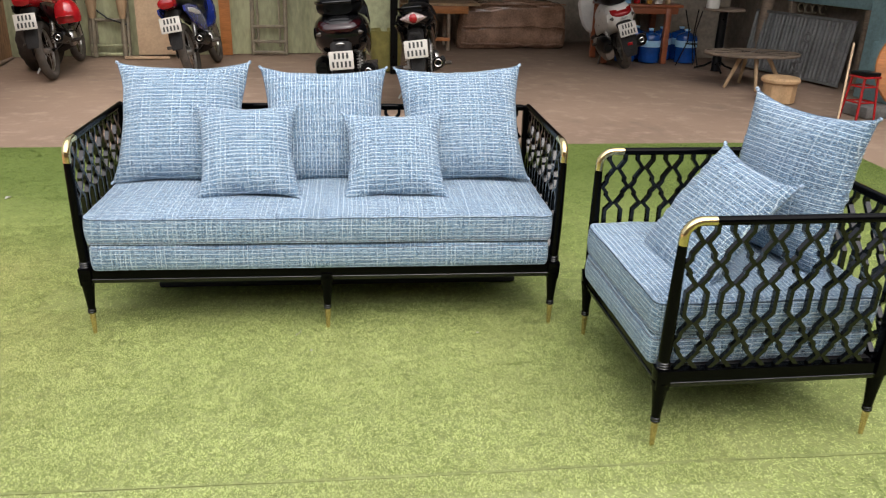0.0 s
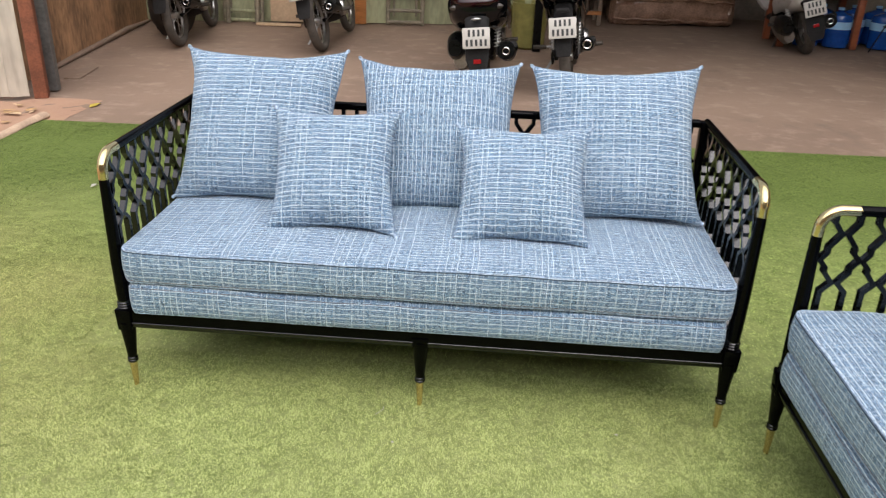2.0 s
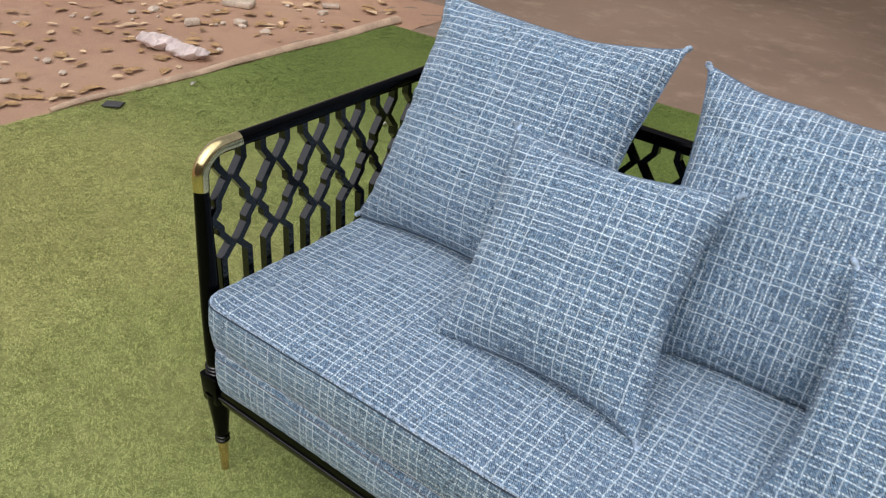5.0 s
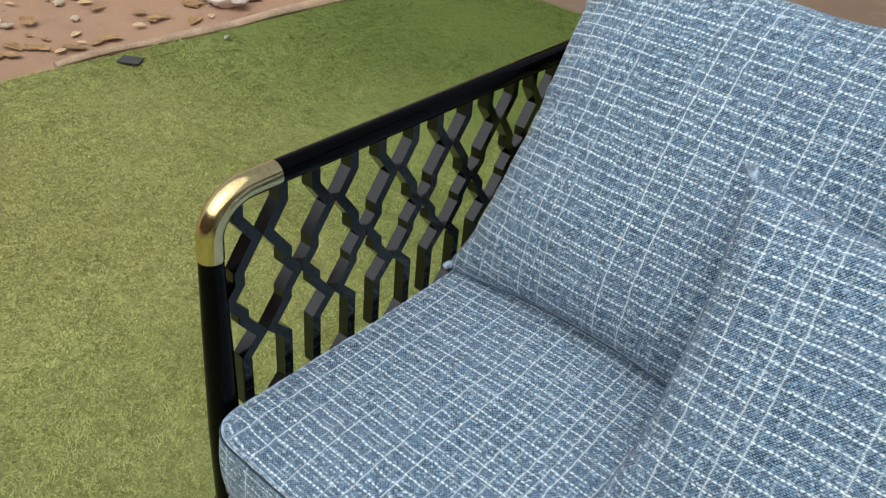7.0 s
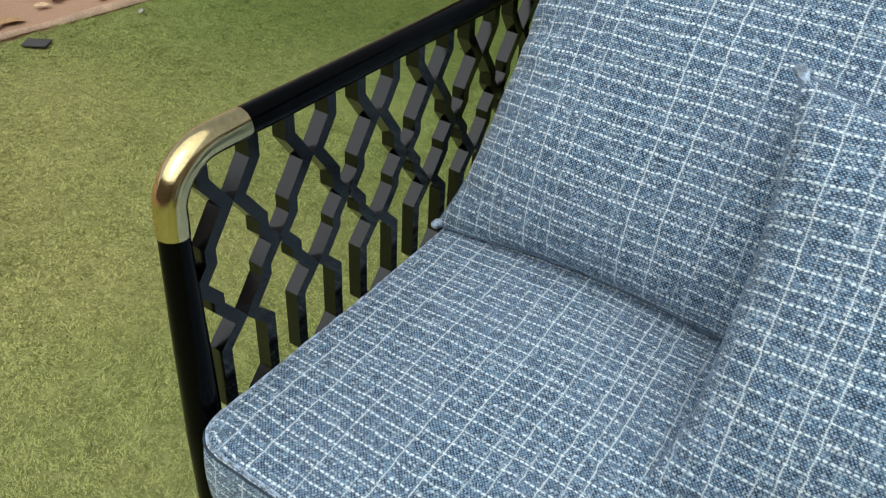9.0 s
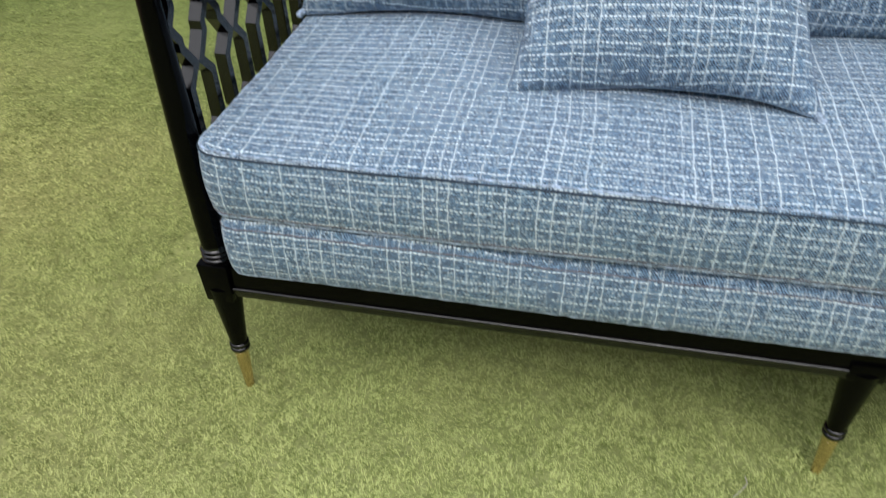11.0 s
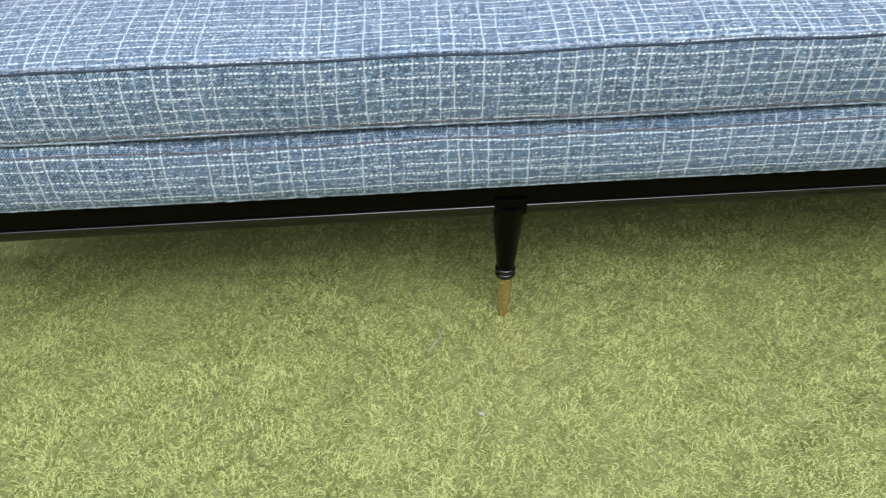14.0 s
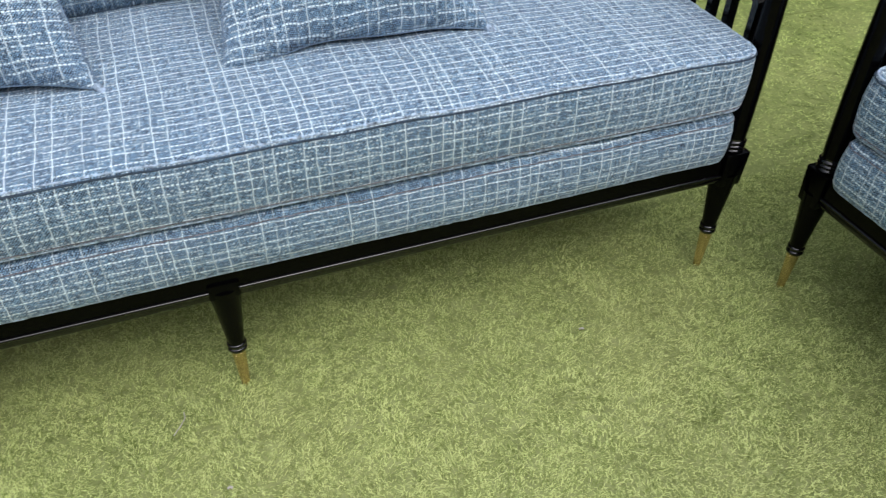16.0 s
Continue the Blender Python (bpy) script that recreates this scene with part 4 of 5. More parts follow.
# black strip added on the turf to deepen the shade under the sofa
tagged(part("under_sofa_shade", box(1.52, 0.24, 0.03, (0, 0, 0.015), 0.01), LINING_SHADE, at=pose(0.04, 0.51, 0.006)), "black strip standing in for the deep shade under the sofa", "cloth")

# ---- motorcycles ----
SMOKED = plain("pale_smoked_lens", (0.24, 0.18, 0.17), 0.1, vary=0.6, scale=60, Coat_Weight=0.5)


def number_plate(parent, at, wide=0.2):
    ob = part("number_plate", box(wide, 0.006, wide * 0.74, (0, 0, 0), 0.004), PLATE, parent, "white plate with dark unreadable marks", at=at)
    for row, count in ((0.24, 4), (-0.22, 5)):
        for k in range(count):
            x = (k - (count - 1) / 2) * wide * 0.17
            part("mark", box(wide * 0.085, 0.003, wide * 0.235, (x, -0.0042, row * wide * 0.74)), INK, ob, smooth=False)
    return ob


def wheel(parent, y, r, wide=0.09):
    ob = part("wheel", lathe([(0.03, -0.05), (0.03, 0.05)], 14), STEEL, parent, at=pose(0, y, r, 0, 90, 0))
    part("tyre", tube([(( r - wide / 2) * math.cos(2 * math.pi * k / 36), (r - wide / 2) * math.sin(2 * math.pi * k / 36), 0) for k in range(36)], wide / 2, 12, closed=True), RUBBER, ob, "dusty black tyre")
    part("rim", tube([((r - wide) * math.cos(2 * math.pi * k / 36), (r - wide) * math.sin(2 * math.pi * k / 36), 0) for k in range(36)], 0.014, 8, closed=True), STEEL, ob)
    bm = bmesh.new()
    for k in range(10):
        a = 2 * math.pi * k / 10
        tube([(0.025 * math.cos(a), 0.025 * math.sin(a), 0.02 * (-1) ** k), ((r - wide) * math.cos(a + 0.2), (r - wide) * math.sin(a + 0.2), 0)], 0.004, 5, bm=bm)
    part("spokes", bm, STEEL, ob)
    return ob


def hull(sections, n=16):
    """A body lofted through oval sections: (y, z, half width, half height)."""
    bm = bmesh.new()
    rows = []
    for y, z, w, h in sections:
        row = []
        for k in range(n):
            a = 2 * math.pi * k / n
            c, s = math.cos(a), math.sin(a)
            row.append(bm.verts.new((w * math.copysign(abs(c) ** 0.8, c), y, z + h * math.copysign(abs(s) ** 0.8, s))))
        rows.append(row)
    for a, b in zip(rows, rows[1:]):
        for k in range(n):
            bm.faces.new((a[k], a[(k + 1) % n], b[(k + 1) % n], b[k]))
    bm.faces.new(rows[0][::-1])
    bm.faces.new(rows[-1])
    bmesh.ops.recalc_face_normals(bm, faces=bm.faces)
    return bm


def lens(wide, tall, deep, pinch):
    """A pointed oval lens in the xz plane."""
    bm = bmesh.new()
    bmesh.ops.create_uvsphere(bm, u_segments=20, v_segments=10, radius=1.0)
    for v in bm.verts:
        x, y, z = v.co
        v.co = Vector((x * wide, y * deep, z * tall * max(0.0, 1 - abs(x)) ** pinch))
    return bm


def shock(parent, s, r, coil_material):
    """A rear shock absorber with its spring."""
    a, b = Vector((s * 0.1, -0.02, r + 0.02)), Vector((s * 0.105, 0.1, 0.63))
    ob = part("shock_absorber", tube([a, a.lerp(b, 0.45), a.lerp(b, 0.46), b], [0.011, 0.011, 0.021, 0.021], 10), STEEL, parent)
    coil = []
    for k in range(60):
        p = a.lerp(b, 0.12 + 0.6 * k / 59)
        coil.append((p.x + 0.025 * math.cos(k * 0.95), p.y + 0.025 * math.sin(k * 0.95), p.z))
    part("spring", tube(coil, 0.0052, 5), coil_material, ob)


def silencer(parent, x, y0, z0, length, r, tip):
    """An exhaust can that points back and a little up, with a dark hole and a bright ring at its end."""
    axis = [(x, y0, z0), (x, y0 + 0.03, z0 - 0.003), (x, y0 + length * 0.7, z0 - 0.05), (x * 0.95, y0 + length, z0 - 0.07), (x * 0.7, y0 + length + 0.2, z0 - 0.14), (x * 0.4, y0 + length + 0.45, z0 - 0.14)]
    ob = part("exhaust", tube(axis, [r * 0.9, r, r, r * 0.6, 0.019, 0.018], 16), BLACK, parent, "dark exhaust silencer")
    ring = [(x + tip * math.cos(0.45 * k), y0 - 0.006, z0 + tip * math.sin(0.45 * k)) for k in range(14)]
    part("exhaust_tip", tube(ring, tip * 0.24, 8, closed=True), CHROME, ob, "bright ring at the pipe end")
    part("heat_shield", tube([(x + r * 0.75, y0 + 0.06, z0 + r * 0.5), (x + r * 0.75, y0 + length * 0.6, z0 + r * 0.4 - 0.045)], r * 0.45, 8), FLAP, ob)


def running_gear(ob, r, tyre):
    """Wheels, arms, engine, forks, bars: what the small motorcycles share."""
    wheel(ob, 0.0, r, tyre)
    wheel(ob, 1.24, r, 0.08)
    for s in (-1, 1):
        part("swing_arm", tube([(s * 0.075, -0.03, r), (s * 0.085, 0.25, r + 0.03), (s * 0.06, 0.5, r + 0.07)], 0.018, 8), BLACK, ob)
        part("front_fork", tube([(s * 0.07, 1.24, r), (s * 0.07, 1.02, 0.85)], 0.018, 8), STEEL, ob)
        part("mirror", hull([(0.895, 1.16, 0.03, 0.02), (0.9, 1.16, 0.06, 0.042), (0.915, 1.16, 0.05, 0.032)]), BLACK, ob, at=pose(s * 0.3, 0, 0))
        part("mirror_stem", tube([(s * 0.2, 0.92, 1.0), (s * 0.27, 0.92, 1.06), (s * 0.3, 0.91, 1.13)], 0.007, 6), BLACK, ob)
        peg = part("foot_peg", tube([(s * 0.1, 0.3, 0.32), (s * 0.27, 0.28, 0.33)], 0.011, 8), STEEL, ob)
        part("rubber_sleeve", tube([(s * 0.17, 0.292, 0.325), (s * 0.275, 0.279, 0.331)], 0.017, 8), RUBBER, peg)
    part("chain_cover", hull([(-0.07, r + 0.01, 0.012, 0.05), (0.1, r + 0.02, 0.014, 0.055), (0.42, r + 0.04, 0.012, 0.04)]), BLACK, ob, at=pose(-0.1, 0, 0))
    part("engine", hull([(0.36, 0.33, 0.09, 0.08), (0.45, 0.33, 0.135, 0.12), (0.7, 0.32, 0.135, 0.12), (0.85, 0.36, 0.08, 0.07)]), FLAP, ob, "dusty dark engine casing")
    part("engine_cover", lathe([(0.0, 0.02), (0.07, 0.02), (0.085, 0.0), (0.085, -0.02)], 20, pose(0.14, 0.58, 0.33, 0, 90, 0)), STEEL, ob)
    part("handlebar", tube([(-0.34, 0.82, 1.0), (-0.18, 0.93, 1.0), (0.0, 0.97, 0.97), (0.18, 0.93, 1.0), (0.34, 0.82, 1.0)], 0.013, 8), BLACK, ob)
    for s in (-1, 1):
        part("grip", tube([(s * 0.26, 0.877, 1.0), (s * 0.35, 0.813, 1.0)], 0.018, 8), RUBBER, ob)
    part("side_stand", tube([(-0.1, 0.5, 0.24), (-0.2, 0.42, 0.1), (-0.25, 0.38, 0.03)], 0.011, 6), STEEL, ob)


def small_motorbike(x, y, rz, lean, label, paint, accent, plate_z, slim):
    """An underbone motorcycle on its side stand: rear axle at y = 0, nose towards +y, leaning to its left."""
    ob = thing("motorcycle", pose(x, y, 0) @ pose(0, 0, 0, 0, 0, rz) @ pose(0, 0, 0, 0, lean, 0), label, "motorcycle", "parked motorcycles")
    r, fat = 0.285, 1.35 if slim else 0.85
    running_gear(ob, r, 0.085)
    tail = part("tail", hull([(-0.34, 0.8, 0.04 * fat, 0.03), (-0.29, 0.79, 0.085 * fat, 0.06), (-0.1, 0.77, 0.12 * fat, 0.085), (0.2, 0.72, 0.13 * fat, 0.1), (0.5, 0.64, 0.11 * fat, 0.11), (0.62, 0.58, 0.06, 0.08)]), paint, ob)
    part("seat", hull([(-0.2, 0.86, 0.08, 0.022), (-0.13, 0.865, 0.11, 0.042), (0.2, 0.84, 0.125, 0.05), (0.55, 0.78, 0.1, 0.05), (0.64, 0.75, 0.06, 0.03)]), BLACK, ob, "black vinyl seat")
    part("grab_rail", tube([(-0.125, 0.1, 0.82), (-0.125, -0.2, 0.87), (-0.07, -0.33, 0.885), (0.07, -0.33, 0.885), (0.125, -0.2, 0.87), (0.125, 0.1, 0.82)], 0.011, 8), GLOSS, ob)
    for s in (-1, 1):
        side = part("side_panel", hull([(-0.22, 0.71, 0.012, 0.03), (-0.05, 0.66, 0.022, 0.08), (0.25, 0.58, 0.025, 0.12), (0.5, 0.5, 0.014, 0.09)]), accent, ob, at=pose(s * 0.125, 0, 0))
        if not slim:
            part("stripe", hull([(-0.14, 0.69, 0.006, 0.02), (0.05, 0.66, 0.01, 0.03), (0.3, 0.62, 0.006, 0.02)]), WHITEP if accent is BLUEP else BLACK, side, at=pose(s * 0.02, 0, 0))
    if slim:
        glass = part("tail_light", lens(0.118, 0.05, 0.04, 0.6), SMOKED, ob, "clear pointed tail light lens", at=pose(0, -0.335, 0.8))
        part("bulb_lens", lens(0.04, 0.038, 0.03, 0.0), REDLENS, glass, "red centre lens", at=pose(0, -0.02, 0))
        part("plate_lamp", box(0.09, 0.05, 0.03, (0, -0.345, plate_z + 0.115), 0.008), FLAP, ob)
        for s in (-1, 1):
            part("fairing_edge", tube([(s * 0.09, -0.33, 0.72), (s * 0.15, -0.2, 0.76), (s * 0.165, 0.0, 0.72), (s * 0.15, 0.25, 0.6)], [0.008, 0.014, 0.018, 0.01], 8), GLOSS, tail)
    else:
        part("tail_light", hull([(-0.385, 0.78, 0.045, 0.022), (-0.37, 0.78, 0.075, 0.045), (-0.3, 0.78, 0.088, 0.058)]), REDLENS, ob, "red tail light lens")
    guard = part("mudguard", hull([(-0.39, 0.36, 0.05, 0.008), (-0.37, 0.42, 0.062, 0.03), (-0.31, 0.55, 0.068, 0.05), (-0.24, 0.67, 0.07, 0.05), (-0.05, 0.68, 0.055, 0.04)]), FLAP, ob, "dusty dark rear mudguard")
    part("bracket", box(0.1, 0.012, 0.1, (0, -0.385, plate_z), 0.003), BLACK, guard)
    number_plate(ob, pose(0, -0.405, plate_z, -14, 0, 0), 0.195)
    for s in (-1, 1):
        shock(ob, s, r, STEEL)
    silencer(ob, 0.165, -0.2 if slim else -0.1, r + 0.12, 0.42, 0.052, 0.03 if slim else 0.024)
    part("fuel_body", hull([(0.5, 0.62, 0.1, 0.12), (0.75, 0.58, 0.1, 0.14), (0.95, 0.72, 0.11, 0.18), (1.05, 0.9, 0.1, 0.1)]), paint, ob)
    part("leg_shield", hull([(0.93, 0.62, 0.16, 0.2), (0.98, 0.62, 0.17, 0.22), (1.02, 0.62, 0.13, 0.2)]), accent, ob)
    part("front_mudguard", hull([(1.0, r + 0.26, 0.04, 0.02), (1.15, r + 0.3, 0.06, 0.03), (1.3, r + 0.29, 0.06, 0.03), (1.48, r + 0.16, 0.04, 0.02)]), paint, ob)
    part("headlight_cowl", hull([(0.92, 0.95, 0.1, 0.06), (1.02, 0.96, 0.14, 0.09), (1.12, 0.94, 0.08, 0.06)]), paint, ob)
    return ob


def scooter(x, y, rz, lean, label, paint, glass_paint, wide, plate_z):
    """A step-through scooter with a broad domed tail."""
    ob = thing("motorcycle", pose(x, y, 0) @ pose(0, 0, 0, 0, 0, rz) @ pose(0, 0, 0, 0, lean, 0), label, "motorcycle", "parked motorcycles")
    r, w = 0.25, wide
    running_gear(ob, r, 0.105)
    part("tail", hull([(-0.345, 0.66, 0.05 * w, 0.03), (-0.325, 0.66, 0.12 * w, 0.085), (-0.26, 0.655, 0.165 * w, 0.14), (-0.1, 0.64, 0.19 * w, 0.18), (0.25, 0.6, 0.2 * w, 0.21), (0.55, 0.54, 0.15 * w, 0.17)], 24), paint, ob)
    band = part("tail_light", hull([(-0.36, 0.69, 0.04 * w, 0.012), (-0.347, 0.695, 0.1 * w, 0.028), (-0.31, 0.71, 0.135 * w, 0.042), (-0.25, 0.73, 0.15 * w, 0.05)], 20), glass_paint, ob, "broad tail light lens across the tail")
    for s in (-1, 1):
        part("indicator", lens(0.035, 0.022, 0.02, 0.4), CLEAR, band, "clear turn signal lens", at=pose(s * 0.135 * w, -0.3, 0.66))
    part("seat", hull([(-0.25, 0.85, 0.1 * w, 0.05), (-0.18, 0.865, 0.15 * w, 0.085), (0.1, 0.87, 0.165 * w, 0.1), (0.5, 0.82, 0.13 * w, 0.06), (0.62, 0.79, 0.08 * w, 0.03)]), BLACK, ob, "black vinyl seat")
    part("grab_rail", tube([(-0.17, 0.1, 0.86), (-0.18, -0.15, 0.9), (-0.11, -0.3, 0.905), (0.11, -0.3, 0.905), (0.18, -0.15, 0.9), (0.17, 0.1, 0.86)], 0.016, 10), GLOSS, ob)
    flap = part("mudguard", hull([(-0.43, 0.22, 0.06, 0.006), (-0.42, 0.3, 0.085, 0.02), (-0.385, plate_z, 0.09, 0.06), (-0.31, 0.58, 0.09, 0.06), (-0.2, 0.66, 0.09, 0.03)]), FLAP, ob, "grey rubber rear mudguard and flap")
    part("reflector", box(0.055, 0.012, 0.032, (0, -0.435, plate_z - 0.17), 0.004), REDLENS, flap, "small red reflector")
    part("plate_lamp", lens(0.04, 0.014, 0.015, 0.4), STEEL, flap, "small chrome plate lamp", at=pose(0, -0.385, plate_z + 0.125))
    number_plate(ob, pose(0, -0.45, plate_z, -12, 0, 0), 0.2)
    for s in (-1, 1):
        shock(ob, s * 1.25, r, WHITEP)
    part("air_box", hull([(-0.18, r + 0.1, 0.05, 0.06), (-0.1, r + 0.1, 0.065, 0.1), (0.12, r + 0.09, 0.065, 0.1), (0.26, r + 0.06, 0.04, 0.06)]), BLACK, ob, at=pose(-0.19, 0, 0))
    part("engine_case", hull([(-0.06, r - 0.02, 0.05, 0.06), (0.05, r - 0.02, 0.07, 0.09), (0.3, r + 0.02, 0.07, 0.1), (0.5, r + 0.06, 0.05, 0.06)]), STEEL, ob, "dull grey engine case", at=pose(-0.16, 0, 0))
    silencer(ob, 0.2, -0.2, r + 0.07, 0.36, 0.072, 0.026)
    for s in (-1, 1):
        part("side_panel", hull([(-0.22, 0.66, 0.02, 0.05), (-0.05, 0.62, 0.035, 0.1), (0.25, 0.56, 0.04, 0.12), (0.5, 0.46, 0.02, 0.08)]), paint, ob, at=pose(s * 0.165 * w, 0, 0))
    part("leg_shield", hull([(0.93, 0.62, 0.2, 0.27), (0.98, 0.62, 0.22, 0.3), (1.03, 0.62, 0.16, 0.26)]), paint, ob)
    part("floor_board", hull([(0.5, 0.3, 0.12, 0.03), (0.6, 0.29, 0.15, 0.04), (0.9, 0.3, 0.15, 0.04)]), BLACK, ob)
    part("front_mudguard", hull([(1.0, r + 0.26, 0.05, 0.02), (1.15, r + 0.3, 0.08, 0.03), (1.3, r + 0.29, 0.08, 0.03), (1.46, r + 0.16, 0.05, 0.02)]), paint, ob)
    part("headlight_cowl", hull([(0.88, 0.98, 0.12, 0.06), (1.0, 0.99, 0.18, 0.1), (1.12, 0.96, 0.1, 0.06)]), paint, ob)
    return ob


bike1 = small_motorbike(-2.9, 5.5, 6, -7, "red motorcycle with dusty rear tyre parked by the brown wall", RED, BLACK, 0.6, False)
small_motorbike(-1.53, 5.56, -1, -11, "black motorcycle with a blue and white panel by the green wall", BLACK, BLUEP, 0.59, False)
scooter(0.035, 4.3, -2, -5, "large glossy black scooter parked behind the sofa", GLOSS, MAROON, 1.22, 0.46)
small_motorbike(0.7, 4.25, -6, -7, "slim black motorcycle with a round exhaust parked behind the sofa", GLOSS, GLOSS, 0.56, True)
scooter(3.33, 6.66, -2, -17, "white scooter with a black seat parked by the wooden table", WHITEP, REDLENS, 0.85, 0.53)

# red helmet hung on the first motorcycle
helmet = thing("helmet", bike1.matrix_basis @ pose(0.27, 0.05, 0.61), "glossy red open helmet hung on the red motorcycle", "helmet")
part("shell", lathe([(0.0, 0.13), (0.06, 0.12), (0.1, 0.08), (0.12, 0.02), (0.122, -0.05), (0.112, -0.09), (0.1, -0.09), (0.1, -0.03), (0.0, 0.06)], 24), RED, helmet)
part("peak", box(0.16, 0.07, 0.012, (0, -0.13, -0.02), 0.005), RED, helmet)
part("chin_strap", tube([(-0.1, 0, -0.08), (-0.04, 0, -0.17), (0.04, 0, -0.17), (0.1, 0, -0.08)], 0.006, 6), BLACK, helmet)

# dark heap between the first motorcycle and the wall
bm = bmesh.new()
bmesh.ops.create_icosphere(bm, subdivisions=4, radius=0.3, matrix=Matrix.Diagonal((0.6, 1.1, 0.95, 1)))
for v in bm.verts:
    v.co += noise.noise_vector(v.co * 5) * 0.08 + noise.noise_vector(v.co * 17) * 0.02
    v.co.z = max(-0.26, v.co.z)
tagged(part("tarpaulin", bm, plain("dark_heap", (0.03, 0.024, 0.02), 0.8, vary=0.4, bump=0.4), at=pose(-3.22, 6.15, 0.255)), "dark lumpy heap by the brown wall", "tarpaulin")

# ---- things along the back wall ----


def bamboo_frame(x, y, w, h, rungs, label, green=False):
    ob = thing("bamboo_ladder", pose(x, y, 0, -6, 0, 2), label, "frame")
    for s in (-1, 1):
        part("upright", tube([(s * w / 2, 0, 0), (s * w / 2 + 0.01, 0, h / 2), (s * w / 2, 0, h)], 0.025, 10), BAMBOO, ob)
        part("inner_upright", tube([(s * (w / 2 - 0.07), 0, 0.1), (s * (w / 2 - 0.065), 0, h)], 0.014, 8), BAMBOO, ob)
    for z in rungs:
        part("rung", tube([(-w / 2, -0.01, z), (w / 2, -0.01, z)], 0.02, 8), GREENWALL if green and z < 0.2 else BAMBOO, ob)
    part("tie", tube([(-w / 2 - 0.02, -0.03, rungs[-1] + 0.2), (0, -0.05, rungs[-1] + 0.02), (w / 2, -0.03, rungs[-1] - 0.05)], 0.01, 6), BLACK, ob, "black cord tie")
    return ob


bamboo_frame(-2.8, 7.1, 0.42, 1.9, [0.03, 0.13, 0.42], "tall bamboo frame with green rung leaning on the green wall", True)
bamboo_frame(-0.99, 7.44, 0.4, 1.9, [0.03, 0.16, 0.34, 0.75], "bamboo ladder frame leaning on the green wall")
part_ = thing("wooden_rail", pose(-3.06, 7.04, 0.0), "pale turned timber post leaning by the bamboo frame", "timber")
part("shaft", lathe([(0.03, 0.44), (0.045, 0.5), (0.06, 0.62), (0.055, 1.2), (0.04, 1.9)], 12, pose(0.1, 0, 0, -6, 0, 0)), WOOD, part_)
part("shaft", lathe([(0.03, 0.44), (0.045, 0.5), (0.06, 0.62), (0.055, 1.2), (0.04, 1.9)], 12, pose(0.44, 0, 0, -6, 0, 0)), WOOD, part_)
part("shaft", lathe([(0.03, 0.0), (0.02, 0.44)], 12, pose(0.44, 0, 0, -6, 0, 0)), BAMBOO, part_)
part("shaft", lathe([(0.03, 0.0), (0.02, 0.44)], 12, pose(0.1, 0, 0, -6, 0, 0)), BAMBOO, part_)
ply = part("plywood_sheet", box(0.42, 0.018, 1.5, (0, 0, 0.75), 0.002), PLY, at=pose(-2.27, 7.12, 0.03, -5, 0, 8))
tagged(ply, "pale plywood sheet leaning on the green wall", "plywood sheet")
tagged(part("board", box(0.5, 0.05, 0.03, (0, 0, 0.015), 0.004), PLY, at=pose(-2.36, 6.98, 0.0, 0, 0, 3)), "short pale board lying on the floor", "board")
tagged(part("timber_board", box(0.13, 0.03, 1.7, (0, 0, 0.85), 0.004), ORANGE, at=pose(-1.5, 7.38, 0.0, -4, 0, 8)), "orange-brown board standing at the wall", "board")
for x in (-1.45, -0.65, 0.25):
    tagged(part("trim", box(0.07, 0.03, 3.3, (0, 0, 1.65), 0.004), GREENWALL, at=pose(x, 7.97 + 0.1928 * (x - 0.62) - 0.03, 0, 0, 0, 10.9)), "green painted upright batten on the wall", "batten", kind="structure")
cloth = part("hanging_cloth", hull([(-0.03, 0, 0.16, 0.9), (0.0, 0, 0.2, 0.95), (0.03, 0, 0.16, 0.9)]), plain("pale_green_cloth", (0.33, 0.34, 0.2), 0.9, bump=0.4), at=pose(0.3, 6.5, 1.05))
tagged(cloth, "pale green cloth hanging by the shed wall", "cloth")
tagged(part("waste_bin", lathe([(0.14, 0), (0.16, 0.02), (0.19, 0.42), (0.2, 0.45), (0.18, 0.45), (0.15, 0.06), (0.0, 0.05)], 20), plain("olive_plastic", (0.2, 0.18, 0.05), 0.5), at=pose(0.42, 6.3, 0)), "olive plastic bin beside the wall", "bin")

# workbench
bench = thing("workbench", pose(0.95, 8.35, 0), "low orange-brown wooden workbench under the roof", "workbench")
part("top", box(1.5, 0.7, 0.03, (0.02, 0, 0.6), 0.005), WOOD, bench)
part("apron", box(1.28, 0.03, 0.1, (-0.02, -0.3, 0.532), 0.004), ORANGE, bench)
for sx in (-0.5, 0.1, 0.36):
    for sy in (-0.28, 0.28):
        part("leg", box(0.045, 0.045, 0.584, (sx, sy, 0.292), 0.004), OLDWOOD, bench)
part("stretcher", box(0.3, 0.03, 0.045, (0.23, -0.3, 0.15), 0.003), ORANGE, bench)
tagged(part("steel_post", box(0.08, 0.08, 3.1, (0, 0, 1.55), 0.006), BLACK, at=pose(0.5, 6.1, 0)), "dark square steel post of the shed", "post")

